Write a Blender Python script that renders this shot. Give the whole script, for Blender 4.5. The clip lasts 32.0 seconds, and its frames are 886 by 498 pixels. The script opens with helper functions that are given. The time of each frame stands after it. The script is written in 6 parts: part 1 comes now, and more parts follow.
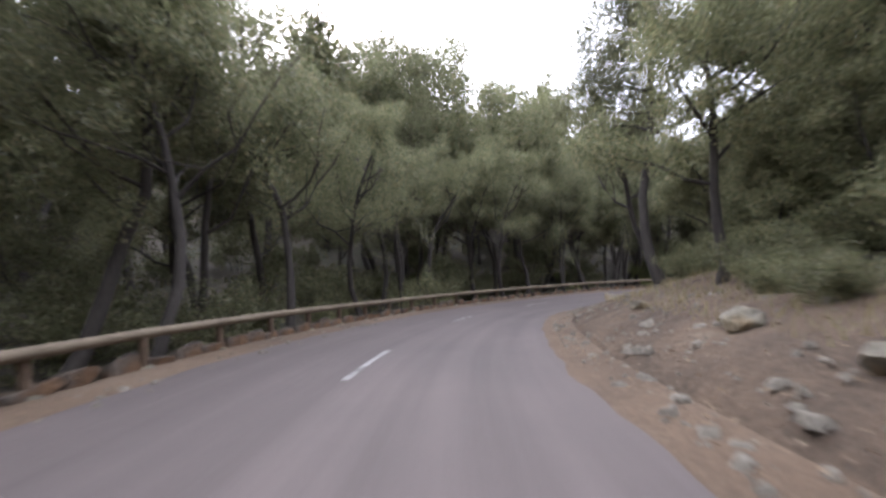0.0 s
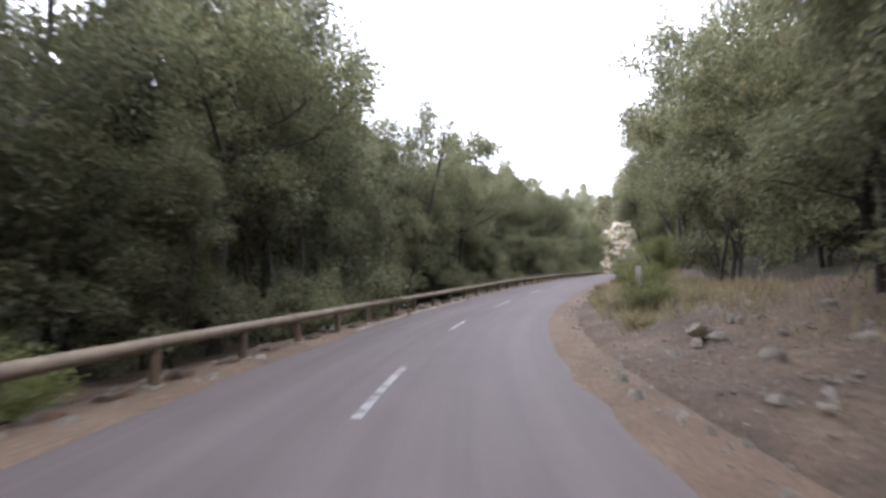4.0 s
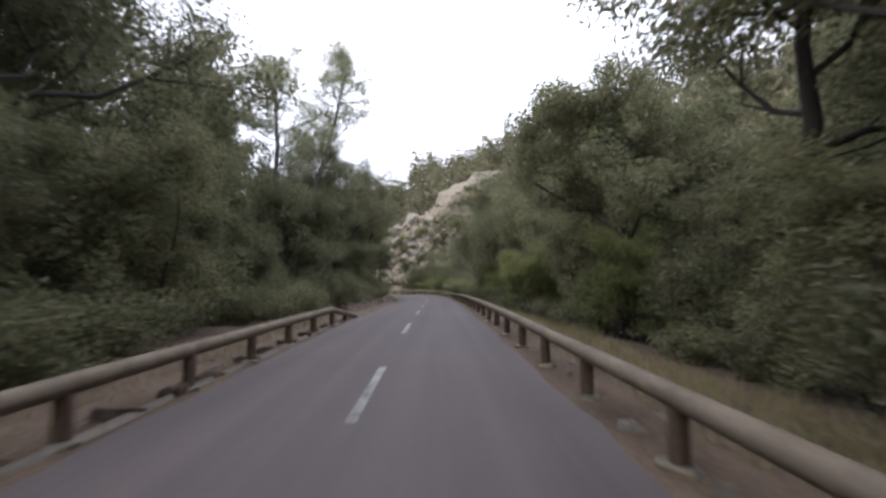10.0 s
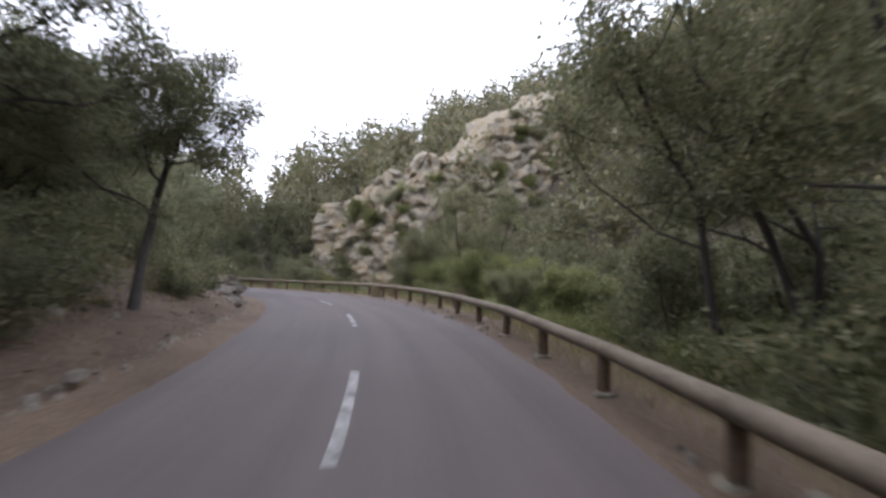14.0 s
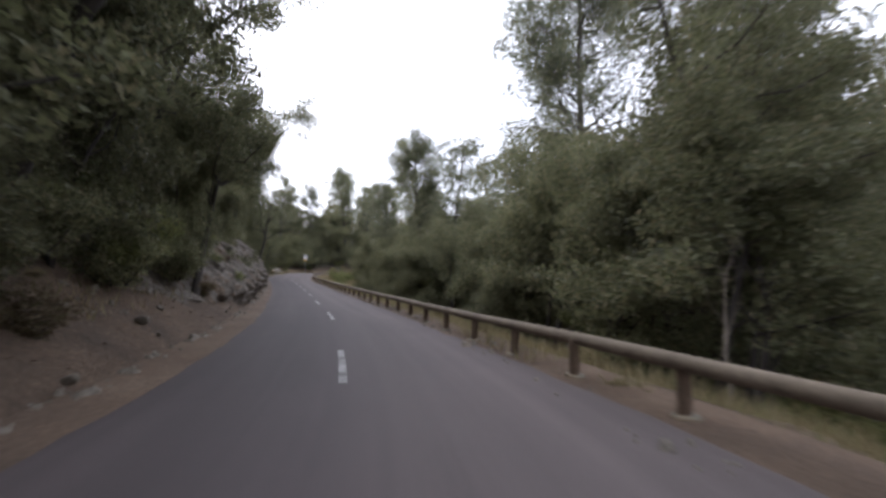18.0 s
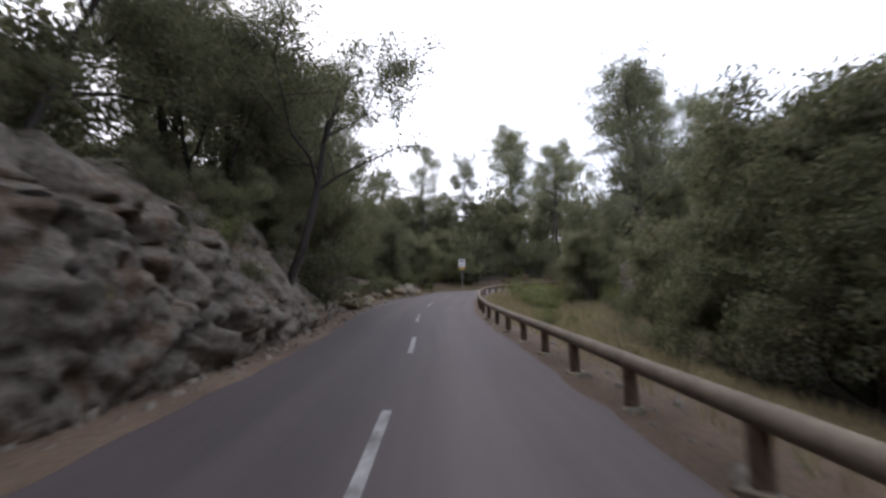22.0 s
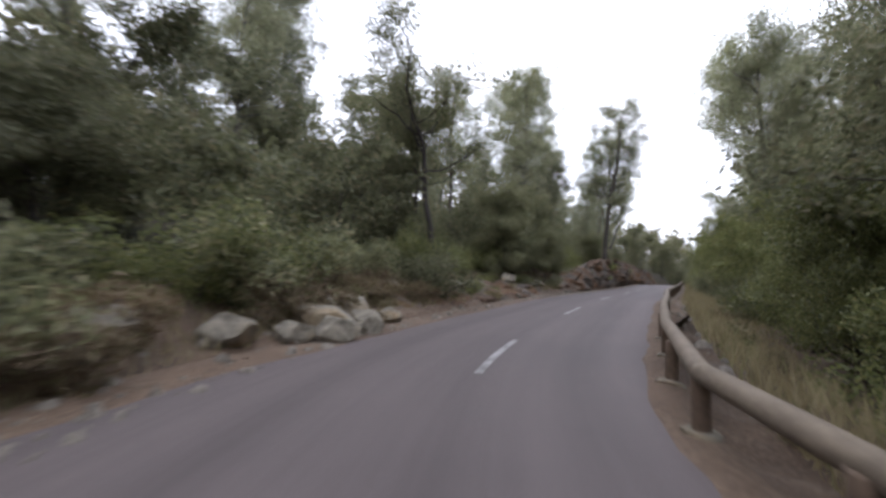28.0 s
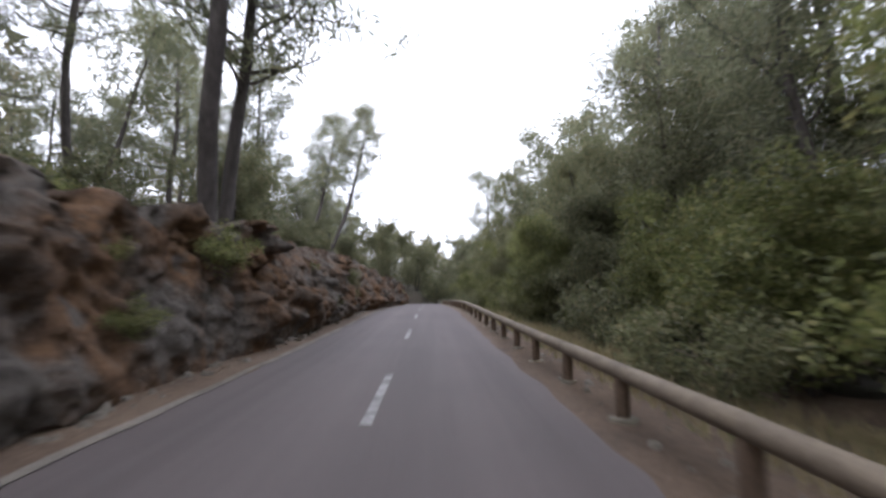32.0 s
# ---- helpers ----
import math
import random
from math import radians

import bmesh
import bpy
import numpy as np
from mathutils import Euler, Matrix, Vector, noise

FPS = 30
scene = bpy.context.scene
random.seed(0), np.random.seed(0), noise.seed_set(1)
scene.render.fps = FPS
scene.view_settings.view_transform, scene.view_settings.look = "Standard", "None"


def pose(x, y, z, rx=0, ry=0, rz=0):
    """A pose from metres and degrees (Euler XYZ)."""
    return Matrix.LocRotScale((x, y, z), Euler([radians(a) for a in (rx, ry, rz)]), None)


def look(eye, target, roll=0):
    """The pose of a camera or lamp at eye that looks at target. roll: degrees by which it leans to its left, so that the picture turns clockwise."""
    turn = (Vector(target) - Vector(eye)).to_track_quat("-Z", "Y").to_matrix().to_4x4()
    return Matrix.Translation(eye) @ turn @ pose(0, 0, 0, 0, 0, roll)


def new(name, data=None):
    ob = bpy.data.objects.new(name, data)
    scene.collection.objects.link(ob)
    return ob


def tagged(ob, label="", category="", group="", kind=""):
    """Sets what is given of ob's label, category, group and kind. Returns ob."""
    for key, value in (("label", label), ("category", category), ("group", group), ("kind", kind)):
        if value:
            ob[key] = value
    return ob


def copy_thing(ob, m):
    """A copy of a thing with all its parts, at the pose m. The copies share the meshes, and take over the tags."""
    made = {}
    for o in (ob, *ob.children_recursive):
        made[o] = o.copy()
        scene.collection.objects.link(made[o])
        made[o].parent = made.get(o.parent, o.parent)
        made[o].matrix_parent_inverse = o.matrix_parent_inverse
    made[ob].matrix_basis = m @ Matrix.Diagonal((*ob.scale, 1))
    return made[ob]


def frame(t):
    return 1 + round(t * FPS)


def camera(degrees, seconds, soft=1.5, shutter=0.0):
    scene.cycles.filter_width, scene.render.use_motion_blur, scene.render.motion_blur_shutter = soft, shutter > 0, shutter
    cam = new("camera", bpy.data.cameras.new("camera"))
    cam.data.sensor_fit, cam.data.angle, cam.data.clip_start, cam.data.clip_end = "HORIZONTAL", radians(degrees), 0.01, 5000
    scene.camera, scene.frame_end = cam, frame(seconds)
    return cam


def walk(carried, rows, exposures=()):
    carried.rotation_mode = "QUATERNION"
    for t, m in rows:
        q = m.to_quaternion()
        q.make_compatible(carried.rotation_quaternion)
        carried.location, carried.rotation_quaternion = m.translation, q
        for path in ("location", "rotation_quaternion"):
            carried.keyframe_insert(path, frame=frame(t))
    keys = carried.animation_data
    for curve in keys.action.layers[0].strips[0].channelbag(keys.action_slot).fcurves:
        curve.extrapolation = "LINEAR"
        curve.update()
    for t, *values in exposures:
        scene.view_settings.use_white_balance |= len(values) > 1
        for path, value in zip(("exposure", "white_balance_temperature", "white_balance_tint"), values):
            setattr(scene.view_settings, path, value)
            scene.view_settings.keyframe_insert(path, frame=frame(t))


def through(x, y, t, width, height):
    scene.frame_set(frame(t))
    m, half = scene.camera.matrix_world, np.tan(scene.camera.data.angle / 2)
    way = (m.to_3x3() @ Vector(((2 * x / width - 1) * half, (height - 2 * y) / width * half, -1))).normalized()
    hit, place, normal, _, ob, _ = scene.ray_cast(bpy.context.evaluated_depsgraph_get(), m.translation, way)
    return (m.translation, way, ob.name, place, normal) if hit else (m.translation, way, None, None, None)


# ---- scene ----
cam = camera(90, 32.0, soft=2.8, shutter=0.3)
EXPOSURE = [(0.0, 1.40, 6150, 16), (1.0, 1.70, 6150, 16), (2.0, 1.90, 6150, 16), (3.0, 1.65, 6150, 16), (4.0, 1.35, 6150, 16), (6.0, 0.95, 6150, 16), (8.0, 0.58, 6150, 16), (11.0, 0.33, 6150, 16), (13.0, 0.43, 6150, 16), (15.0, 0.40, 6150, 16), (17.0, 0.28, 6150, 16), (18.0, 0.22, 6150, 16), (20.0, 0.27, 6150, 16), (21.0, 0.27, 6150, 16), (22.0, 0.02, 6150, 16), (24.0, 0.22, 6150, 16), (25.0, 0.26, 6150, 16), (27.0, 0.50, 6150, 16), (29.0, 0.32, 6150, 16), (30.0, 0.40, 6150, 16), (32.0, 0.45, 6150, 16)]
PATH = [
    (0.00, -0.260, -4.404, 1.151, 90.13, 2.87, 2.36),
    (0.50, -0.006, 1.537, 0.775, 89.60, 2.45, 0.63),
    (1.00, 0.591, 8.162, 0.236, 88.92, 2.22, -5.27),
    (1.50, 1.908, 14.387, -0.338, 89.09, 1.78, -17.73),
    (2.00, 4.478, 19.980, -0.836, 90.66, 0.48, -32.13),
    (2.50, 8.133, 24.829, -1.184, 91.82, 0.60, -45.81),
    (3.00, 12.506, 28.418, -1.426, 92.30, 0.68, -58.59),
    (3.50, 17.207, 30.790, -1.600, 93.29, 0.86, -68.94),
    (4.00, 22.303, 32.366, -1.719, 93.65, 0.77, -78.03),
    (4.50, 27.706, 33.183, -1.788, 93.88, 0.01, -85.52),
    (5.00, 33.360, 33.569, -1.796, 94.43, 0.47, -92.84),
    (5.50, 39.063, 33.250, -1.716, 95.05, 0.93, -98.04),
    (6.00, 44.733, 32.373, -1.551, 95.73, 1.40, -101.47),
    (6.50, 50.378, 31.137, -1.325, 96.11, 1.87, -103.48),
    (7.00, 56.190, 29.767, -1.077, 95.64, 1.12, -104.97),
    (7.50, 61.906, 28.751, -0.903, 95.16, 1.70, -104.29),
    (8.00, 67.161, 27.164, -0.749, 95.31, 2.06, -103.66),
    (8.50, 72.310, 25.969, -0.630, 94.69, 0.93, -103.47),
    (9.00, 77.638, 24.812, -0.569, 94.30, -0.24, -103.90),
    (9.50, 83.062, 23.669, -0.517, 94.42, 0.37, -104.02),
    (10.00, 88.301, 22.402, -0.450, 94.88, 0.49, -104.07),
    (10.50, 93.855, 21.022, -0.350, 95.31, -0.50, -103.84),
    (11.00, 99.551, 19.689, -0.246, 93.59, -1.29, -103.73),
    (11.50, 105.289, 18.295, -0.190, 93.35, -0.59, -103.90),
    (12.00, 110.877, 17.189, -0.185, 93.10, -1.76, -104.66),
    (12.50, 116.130, 15.919, -0.184, 93.80, -1.46, -104.06),
    (13.00, 121.341, 14.583, -0.215, 93.46, -0.82, -102.83),
    (13.50, 126.337, 13.533, -0.265, 92.58, -1.08, -102.68),
    (14.00, 131.709, 12.497, -0.309, 93.27, -1.43, -101.49),
    (14.50, 137.179, 11.852, -0.232, 94.92, -1.80, -98.05),
    (15.00, 142.693, 11.875, -0.118, 93.97, -2.23, -92.39),
    (15.50, 148.179, 12.726, -0.132, 93.17, -2.71, -84.50),
    (16.00, 153.995, 13.895, -0.198, 93.44, -3.11, -74.18),
    (16.50, 159.001, 16.031, -0.271, 93.74, -3.41, -65.10),
    (17.00, 163.154, 18.878, -0.330, 94.20, -3.17, -56.47),
    (17.50, 167.071, 22.091, -0.324, 94.83, -2.26, -45.32),
    (18.00, 170.202, 26.036, -0.283, 94.54, -1.28, -34.58),
    (18.50, 172.657, 30.340, -0.258, 93.99, -0.66, -25.69),
    (19.00, 174.540, 34.983, -0.204, 95.01, -0.39, -19.92),
    (19.50, 176.026, 39.753, -0.114, 95.63, 0.77, -17.23),
    (20.00, 177.365, 44.452, -0.023, 96.10, 0.60, -16.69),
    (20.50, 178.899, 49.696, 0.088, 95.91, 0.92, -15.50),
    (21.00, 180.469, 54.898, 0.212, 95.22, 1.31, -14.19),
    (21.50, 181.703, 60.253, 0.339, 95.58, 0.95, -14.31),
    (22.00, 182.970, 65.441, 0.479, 96.36, 1.42, -14.15),
    (22.50, 184.144, 70.288, 0.633, 95.89, 1.62, -14.17),
    (23.00, 185.150, 74.741, 0.775, 96.30, 1.58, -14.26),
    (23.50, 186.204, 78.943, 0.934, 96.73, 2.52, -14.78),
    (24.00, 187.279, 82.952, 1.155, 97.33, 3.38, -15.26),
    (24.50, 188.286, 86.966, 1.408, 97.54, 3.17, -15.88),
    (25.00, 189.550, 91.395, 1.688, 97.23, 2.63, -19.01),
    (25.50, 191.351, 95.668, 1.958, 96.61, 2.16, -23.78),
    (26.00, 193.809, 99.593, 2.206, 96.07, 1.77, -30.63),
    (26.50, 196.982, 103.029, 2.452, 95.55, 1.45, -40.12),
    (27.00, 200.785, 106.464, 2.683, 94.21, 0.40, -50.36),
    (27.50, 205.164, 109.044, 2.797, 93.28, 0.05, -63.31),
    (28.00, 209.972, 110.598, 2.964, 94.65, -1.48, -77.21),
    (28.50, 215.110, 111.005, 3.214, 95.14, -0.55, -90.47),
    (29.00, 220.188, 110.526, 3.446, 95.64, -0.24, -99.58),
    (29.50, 225.035, 109.570, 3.654, 95.91, -0.07, -105.77),
    (30.00, 229.853, 108.238, 3.847, 95.49, -0.20, -107.58),
    (30.50, 234.757, 106.712, 3.993, 95.30, -0.50, -107.75),
    (31.00, 239.699, 105.148, 4.113, 95.70, 0.49, -107.86),
    (31.50, 244.675, 103.601, 4.234, 96.22, 1.12, -107.43),
    (32.00, 249.882, 101.993, 4.367, 96.60, -0.14, -107.44),
]
walk(cam, [(t, pose(*p)) for t, *p in PATH], EXPOSURE)
# ---- path end ----

# ---- world, sun, exposure ----
world = bpy.data.worlds.new("world")
scene.world = world
world.use_nodes = True
wn, wl = world.node_tree.nodes, world.node_tree.links
wn.clear()
sky = wn.new("ShaderNodeTexSky")
sky.sky_type, sky.sun_disc = "NISHITA", False
sky.sun_elevation, sky.sun_rotation = radians(28), radians(-15)
sky.air_density, sky.dust_density, sky.ozone_density = 1.0, 4.0, 1.0
s_coord = wn.new("ShaderNodeTexCoord")
s_map = wn.new("ShaderNodeMapping")
s_map.inputs["Scale"].default_value = (1.0, 1.0, 2.6)
s_noise = wn.new("ShaderNodeTexNoise")
s_noise.inputs["Scale"].default_value, s_noise.inputs["Detail"].default_value, s_noise.inputs["Roughness"].default_value = 2.2, 6.0, 0.55
s_ramp = wn.new("ShaderNodeValToRGB")
s_ramp.color_ramp.elements[0].position, s_ramp.color_ramp.elements[0].color = 0.3, (17.0, 17.8, 19.6, 1)
s_ramp.color_ramp.elements[1].position, s_ramp.color_ramp.elements[1].color = 0.7, (23.2, 23.8, 25.2, 1)
s_mix = wn.new("ShaderNodeMixRGB")
s_mix.inputs["Fac"].default_value = 0.85
s_bg, s_out = wn.new("ShaderNodeBackground"), wn.new("ShaderNodeOutputWorld")
s_bg.inputs["Strength"].default_value = 0.1
wl.new(s_coord.outputs["Generated"], s_map.inputs["Vector"])
wl.new(s_map.outputs["Vector"], s_noise.inputs["Vector"])
wl.new(s_noise.outputs["Fac"], s_ramp.inputs["Fac"])
wl.new(sky.outputs["Color"], s_mix.inputs["Color1"])
wl.new(s_ramp.outputs["Color"], s_mix.inputs["Color2"])
wl.new(s_mix.outputs["Color"], s_bg.inputs["Color"])
wl.new(s_bg.outputs["Background"], s_out.inputs["Surface"])
sun = new("sun", bpy.data.lights.new("sun", "SUN"))
sun.data.energy, sun.data.angle, sun.data.color = 1.0, radians(20), (1.0, 0.95, 0.88)
sun.matrix_world = look((0, 0, 60), (7.8, -29, 44))

# ---- materials ----


def shader(name, rough=0.9):
    m = bpy.data.materials.new(name)
    m.use_nodes = True
    b = m.node_tree.nodes["Principled BSDF"]
    b.inputs["Roughness"].default_value = rough
    return m, m.node_tree.nodes, m.node_tree.links, b


def noise_node(nodes, links, scale, detail=6.0, rough=0.6, vec=None, stretch=None):
    n = nodes.new("ShaderNodeTexNoise")
    n.inputs["Scale"].default_value, n.inputs["Detail"].default_value, n.inputs["Roughness"].default_value = scale, detail, rough
    if vec is None:
        vec = nodes.new("ShaderNodeTexCoord").outputs["Object"]
    if stretch:
        mp = nodes.new("ShaderNodeMapping")
        mp.inputs["Scale"].default_value = stretch
        links.new(vec, mp.inputs["Vector"])
        vec = mp.outputs["Vector"]
    links.new(vec, n.inputs["Vector"])
    return n.outputs["Fac"]


def ramp(nodes, links, fac, stops):
    r = nodes.new("ShaderNodeValToRGB")
    while len(r.color_ramp.elements) < len(stops):
        r.color_ramp.elements.new(0.5)
    for e, (p, c) in zip(r.color_ramp.elements, stops):
        e.position, e.color = p, (*c, 1)
    links.new(fac, r.inputs["Fac"])
    return r.outputs["Color"]


def mix(nodes, links, fac, a, b, mode="MIX"):
    m = nodes.new("ShaderNodeMixRGB")
    m.blend_type = mode
    for sock, v in ((m.inputs["Fac"], fac), (m.inputs["Color1"], a), (m.inputs["Color2"], b)):
        if isinstance(v, (int, float)):
            sock.default_value = v
        elif isinstance(v, tuple):
            sock.default_value = (*v, 1)
        else:
            links.new(v, sock)
    return m.outputs["Color"]


def bump(nodes, links, b, height, strength=0.5, dist=0.02):
    n = nodes.new("ShaderNodeBump")
    n.inputs["Strength"].default_value, n.inputs["Distance"].default_value = strength, dist
    links.new(height, n.inputs["Height"])
    links.new(n.outputs["Normal"], b.inputs["Normal"])


def mat_surface(name, stops, big=0.35, fine=9.0, dark=0.55, rough=0.92, relief=0.5, dist=0.03, stretch=None):
    """A mottled mineral or soil surface: two scales of colour and a fine relief."""
    m, n, l, b = shader(name, rough)
    a = ramp(n, l, noise_node(n, l, big, 5, 0.6, stretch=stretch), stops)
    f = noise_node(n, l, fine, 8, 0.7, stretch=stretch)
    g = ramp(n, l, f, [(0.3, (dark, dark, dark)), (0.7, (1.15, 1.15, 1.15))])
    l.new(mix(n, l, 1.0, a, g, "MULTIPLY"), b.inputs["Base Color"])
    bump(n, l, b, f, relief, dist)
    return m


def mat_leaf(name, lo, hi, old, shine=0.5, through=0.25):
    m, n, l, b = shader(name, shine)
    geo, info = n.new("ShaderNodeNewGeometry"), n.new("ShaderNodeObjectInfo")
    c = ramp(n, l, geo.outputs["Random Per Island"], [(0.0, lo), (0.75, hi), (1.0, old)])
    hue = n.new("ShaderNodeHueSaturation")
    mr = n.new("ShaderNodeMapRange")
    mr.inputs["To Min"].default_value, mr.inputs["To Max"].default_value = 0.75, 1.3
    l.new(info.outputs["Random"], mr.inputs["Value"])
    l.new(mr.outputs["Result"], hue.inputs["Value"])
    l.new(c, hue.inputs["Color"])
    l.new(hue.outputs["Color"], b.inputs["Base Color"])
    tr, ms = n.new("ShaderNodeBsdfTranslucent"), n.new("ShaderNodeMixShader")
    thin = n.new("ShaderNodeHueSaturation")
    thin.inputs["Value"].default_value = 1.6
    l.new(hue.outputs["Color"], thin.inputs["Color"])
    l.new(thin.outputs["Color"], tr.inputs["Color"])
    ms.inputs["Fac"].default_value = through
    l.new(b.outputs["BSDF"], ms.inputs[1])
    l.new(tr.outputs["BSDF"], ms.inputs[2])
    l.new(ms.outputs["Shader"], n["Material Output"].inputs["Surface"])
    return m


def mat_asphalt():
    m, n, l, b = shader("asphalt", 0.78)
    uv = n.new("ShaderNodeUVMap").outputs["UV"]
    streak = noise_node(n, l, 1.0, 4, 0.6, uv, (0.035, 1.3, 1))
    patch = noise_node(n, l, 0.25, 6, 0.65, uv)
    grit = noise_node(n, l, 55, 4, 0.7, uv)
    c = ramp(n, l, streak, [(0.3, (0.074, 0.058, 0.055)), (0.7, (0.118, 0.094, 0.09))])
    c = mix(n, l, 0.5, c, ramp(n, l, patch, [(0.3, (0.55, 0.55, 0.55)), (0.7, (1.0, 0.98, 0.97))]), "MULTIPLY")
    c = mix(n, l, 0.6, c, ramp(n, l, grit, [(0.3, (0.6, 0.6, 0.6)), (0.7, (1.2, 1.2, 1.2))]), "MULTIPLY")
    # an older, darker strip under the left lane from the long bend on
    sep = n.new("ShaderNodeSeparateXYZ")
    l.new(uv, sep.inputs["Vector"])
    wob = n.new("ShaderNodeMath")
    wob.operation = "MULTIPLY_ADD"
    l.new(patch, wob.inputs[0])
    wob.inputs[1].default_value = 1.6
    l.new(sep.outputs["Y"], wob.inputs[2])
    lane = ramp(n, l, wob.outputs["Value"], [(0.0, (0, 0, 0)), (1.0, (1, 1, 1))])
    mr = n.new("ShaderNodeMapRange")
    for key, val in (("From Min", 175.0), ("From Max", 190.0)):
        mr.inputs[key].default_value = val
    l.new(sep.outputs["X"], mr.inputs["Value"])
    m2 = n.new("ShaderNodeMapRange")
    for key, val in (("From Min", 275.0), ("From Max", 260.0)):
        m2.inputs[key].default_value = val
    l.new(sep.outputs["X"], m2.inputs["Value"])
    both = n.new("ShaderNodeMath")
    both.operation = "MULTIPLY"
    l.new(mr.outputs["Result"], both.inputs[0])
    l.new(m2.outputs["Result"], both.inputs[1])
    amt = n.new("ShaderNodeMath")
    amt.operation = "MULTIPLY"
    l.new(both.outputs["Value"], amt.inputs[0])
    l.new(lane, amt.inputs[1])
    c = mix(n, l, amt.outputs["Value"], c, mix(n, l, 1.0, c, (0.6, 0.58, 0.6), "MULTIPLY"))
    l.new(c, b.inputs["Base Color"])
    bump(n, l, b, grit, 0.35, 0.008)
    return m


M_ASPHALT = mat_asphalt()
M_PAINT = mat_surface("worn_white_road_paint", [(0.34, (0.1, 0.09, 0.086)), (0.46, (0.24, 0.23, 0.22)), (0.65, (0.36, 0.345, 0.335))], 2.6, 18, 0.45, 0.7, 0.3, 0.005)
M_SOIL = mat_surface("sandy_red_brown_soil", [(0.25, (0.075, 0.05, 0.032)), (0.5, (0.135, 0.088, 0.055)), (0.75, (0.18, 0.128, 0.086))], 0.5, 14, 0.45, relief=0.9, dist=0.03)
M_FLOOR = mat_surface("forest_litter", [(0.2, (0.03, 0.024, 0.017)), (0.45, (0.062, 0.048, 0.032)), (0.6, (0.045, 0.046, 0.024)), (0.8, (0.09, 0.07, 0.05))], 0.28, 10, 0.35, relief=0.9, dist=0.06)
M_BANK = mat_surface("stony_earth", [(0.2, (0.05, 0.034, 0.023)), (0.45, (0.11, 0.074, 0.048)), (0.6, (0.15, 0.1, 0.064)), (0.8, (0.21, 0.16, 0.115))], 0.7, 12, 0.35, relief=1.0, dist=0.06)
M_ROCK = mat_surface("grey_limestone", [(0.2, (0.07, 0.058, 0.048)), (0.42, (0.15, 0.128, 0.108)), (0.54, (0.14, 0.082, 0.046)), (0.64, (0.21, 0.115, 0.056)), (0.7, (0.15, 0.125, 0.105)), (0.84, (0.27, 0.24, 0.21))], 0.7, 7, 0.35, relief=1.0, dist=0.08)
M_ROCK_PALE = mat_surface("pale_limestone", [(0.25, (0.17, 0.142, 0.11)), (0.48, (0.295, 0.265, 0.205)), (0.6, (0.265, 0.2, 0.12)), (0.68, (0.275, 0.248, 0.192)), (0.85, (0.37, 0.345, 0.28))], 0.5, 4, 0.35, relief=1.0, dist=0.1)
M_ROCK_GREY = mat_surface("weathered_grey_limestone", [(0.2, (0.06, 0.048, 0.038)), (0.4, (0.145, 0.122, 0.1)), (0.53, (0.215, 0.188, 0.158)), (0.62, (0.15, 0.1, 0.062)), (0.7, (0.18, 0.152, 0.125)), (0.88, (0.3, 0.27, 0.232))], 1.1, 8, 0.35, relief=1.0, dist=0.08)
M_STONE = mat_surface("weathered_field_stone", [(0.25, (0.115, 0.098, 0.078)), (0.6, (0.21, 0.184, 0.15)), (0.8, (0.185, 0.138, 0.096))], 1.2, 12, 0.5, relief=0.8)
M_LOG = mat_surface("weathered_round_timber", [(0.25, (0.105, 0.08, 0.054)), (0.55, (0.185, 0.145, 0.1)), (0.8, (0.235, 0.19, 0.135))], 1.2, 16, 0.55, 0.8, 0.5, 0.01)
M_POST = mat_surface("dark_treated_timber", [(0.25, (0.07, 0.046, 0.03)), (0.55, (0.12, 0.08, 0.052)), (0.8, (0.16, 0.112, 0.076))], 1.6, 16, 0.55, 0.85, 0.5, 0.01)
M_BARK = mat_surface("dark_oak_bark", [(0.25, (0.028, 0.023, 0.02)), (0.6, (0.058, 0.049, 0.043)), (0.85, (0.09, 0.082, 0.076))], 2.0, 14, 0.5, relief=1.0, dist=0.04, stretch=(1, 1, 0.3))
M_PINEBARK = mat_surface("grey_pine_bark", [(0.25, (0.06, 0.05, 0.044)), (0.6, (0.115, 0.1, 0.092)), (0.85, (0.16, 0.143, 0.132))], 2.0, 12, 0.5, relief=1.0, dist=0.04, stretch=(1, 1, 0.3))
M_DEAD = mat_surface("bleached_dead_wood", [(0.3, (0.17, 0.14, 0.11)), (0.7, (0.32, 0.275, 0.225))], 2.0, 14, 0.6)
M_OAK = mat_leaf("holm_oak_leaves", (0.068, 0.072, 0.036), (0.155, 0.162, 0.082), (0.21, 0.18, 0.105), 0.6, 0.42)
M_PINE = mat_leaf("pine_needles", (0.1, 0.108, 0.062), (0.2, 0.212, 0.125), (0.25, 0.225, 0.145), 0.6, 0.45)
M_SHRUB = mat_leaf("lentisk_leaves", (0.066, 0.078, 0.027), (0.16, 0.174, 0.06), (0.215, 0.195, 0.08), 0.55, 0.45)
M_DRY = mat_leaf("dry_grass", (0.15, 0.12, 0.06), (0.26, 0.215, 0.12), (0.14, 0.15, 0.06), 0.7, 0.3)
M_BROOM = mat_leaf("dry_brown_shrub", (0.09, 0.06, 0.035), (0.15, 0.11, 0.06), (0.12, 0.13, 0.05), 0.7, 0.2)
M_LITTER = mat_leaf("fallen_leaves", (0.07, 0.046, 0.03), (0.17, 0.115, 0.07), (0.24, 0.18, 0.12), 0.8, 0.1)
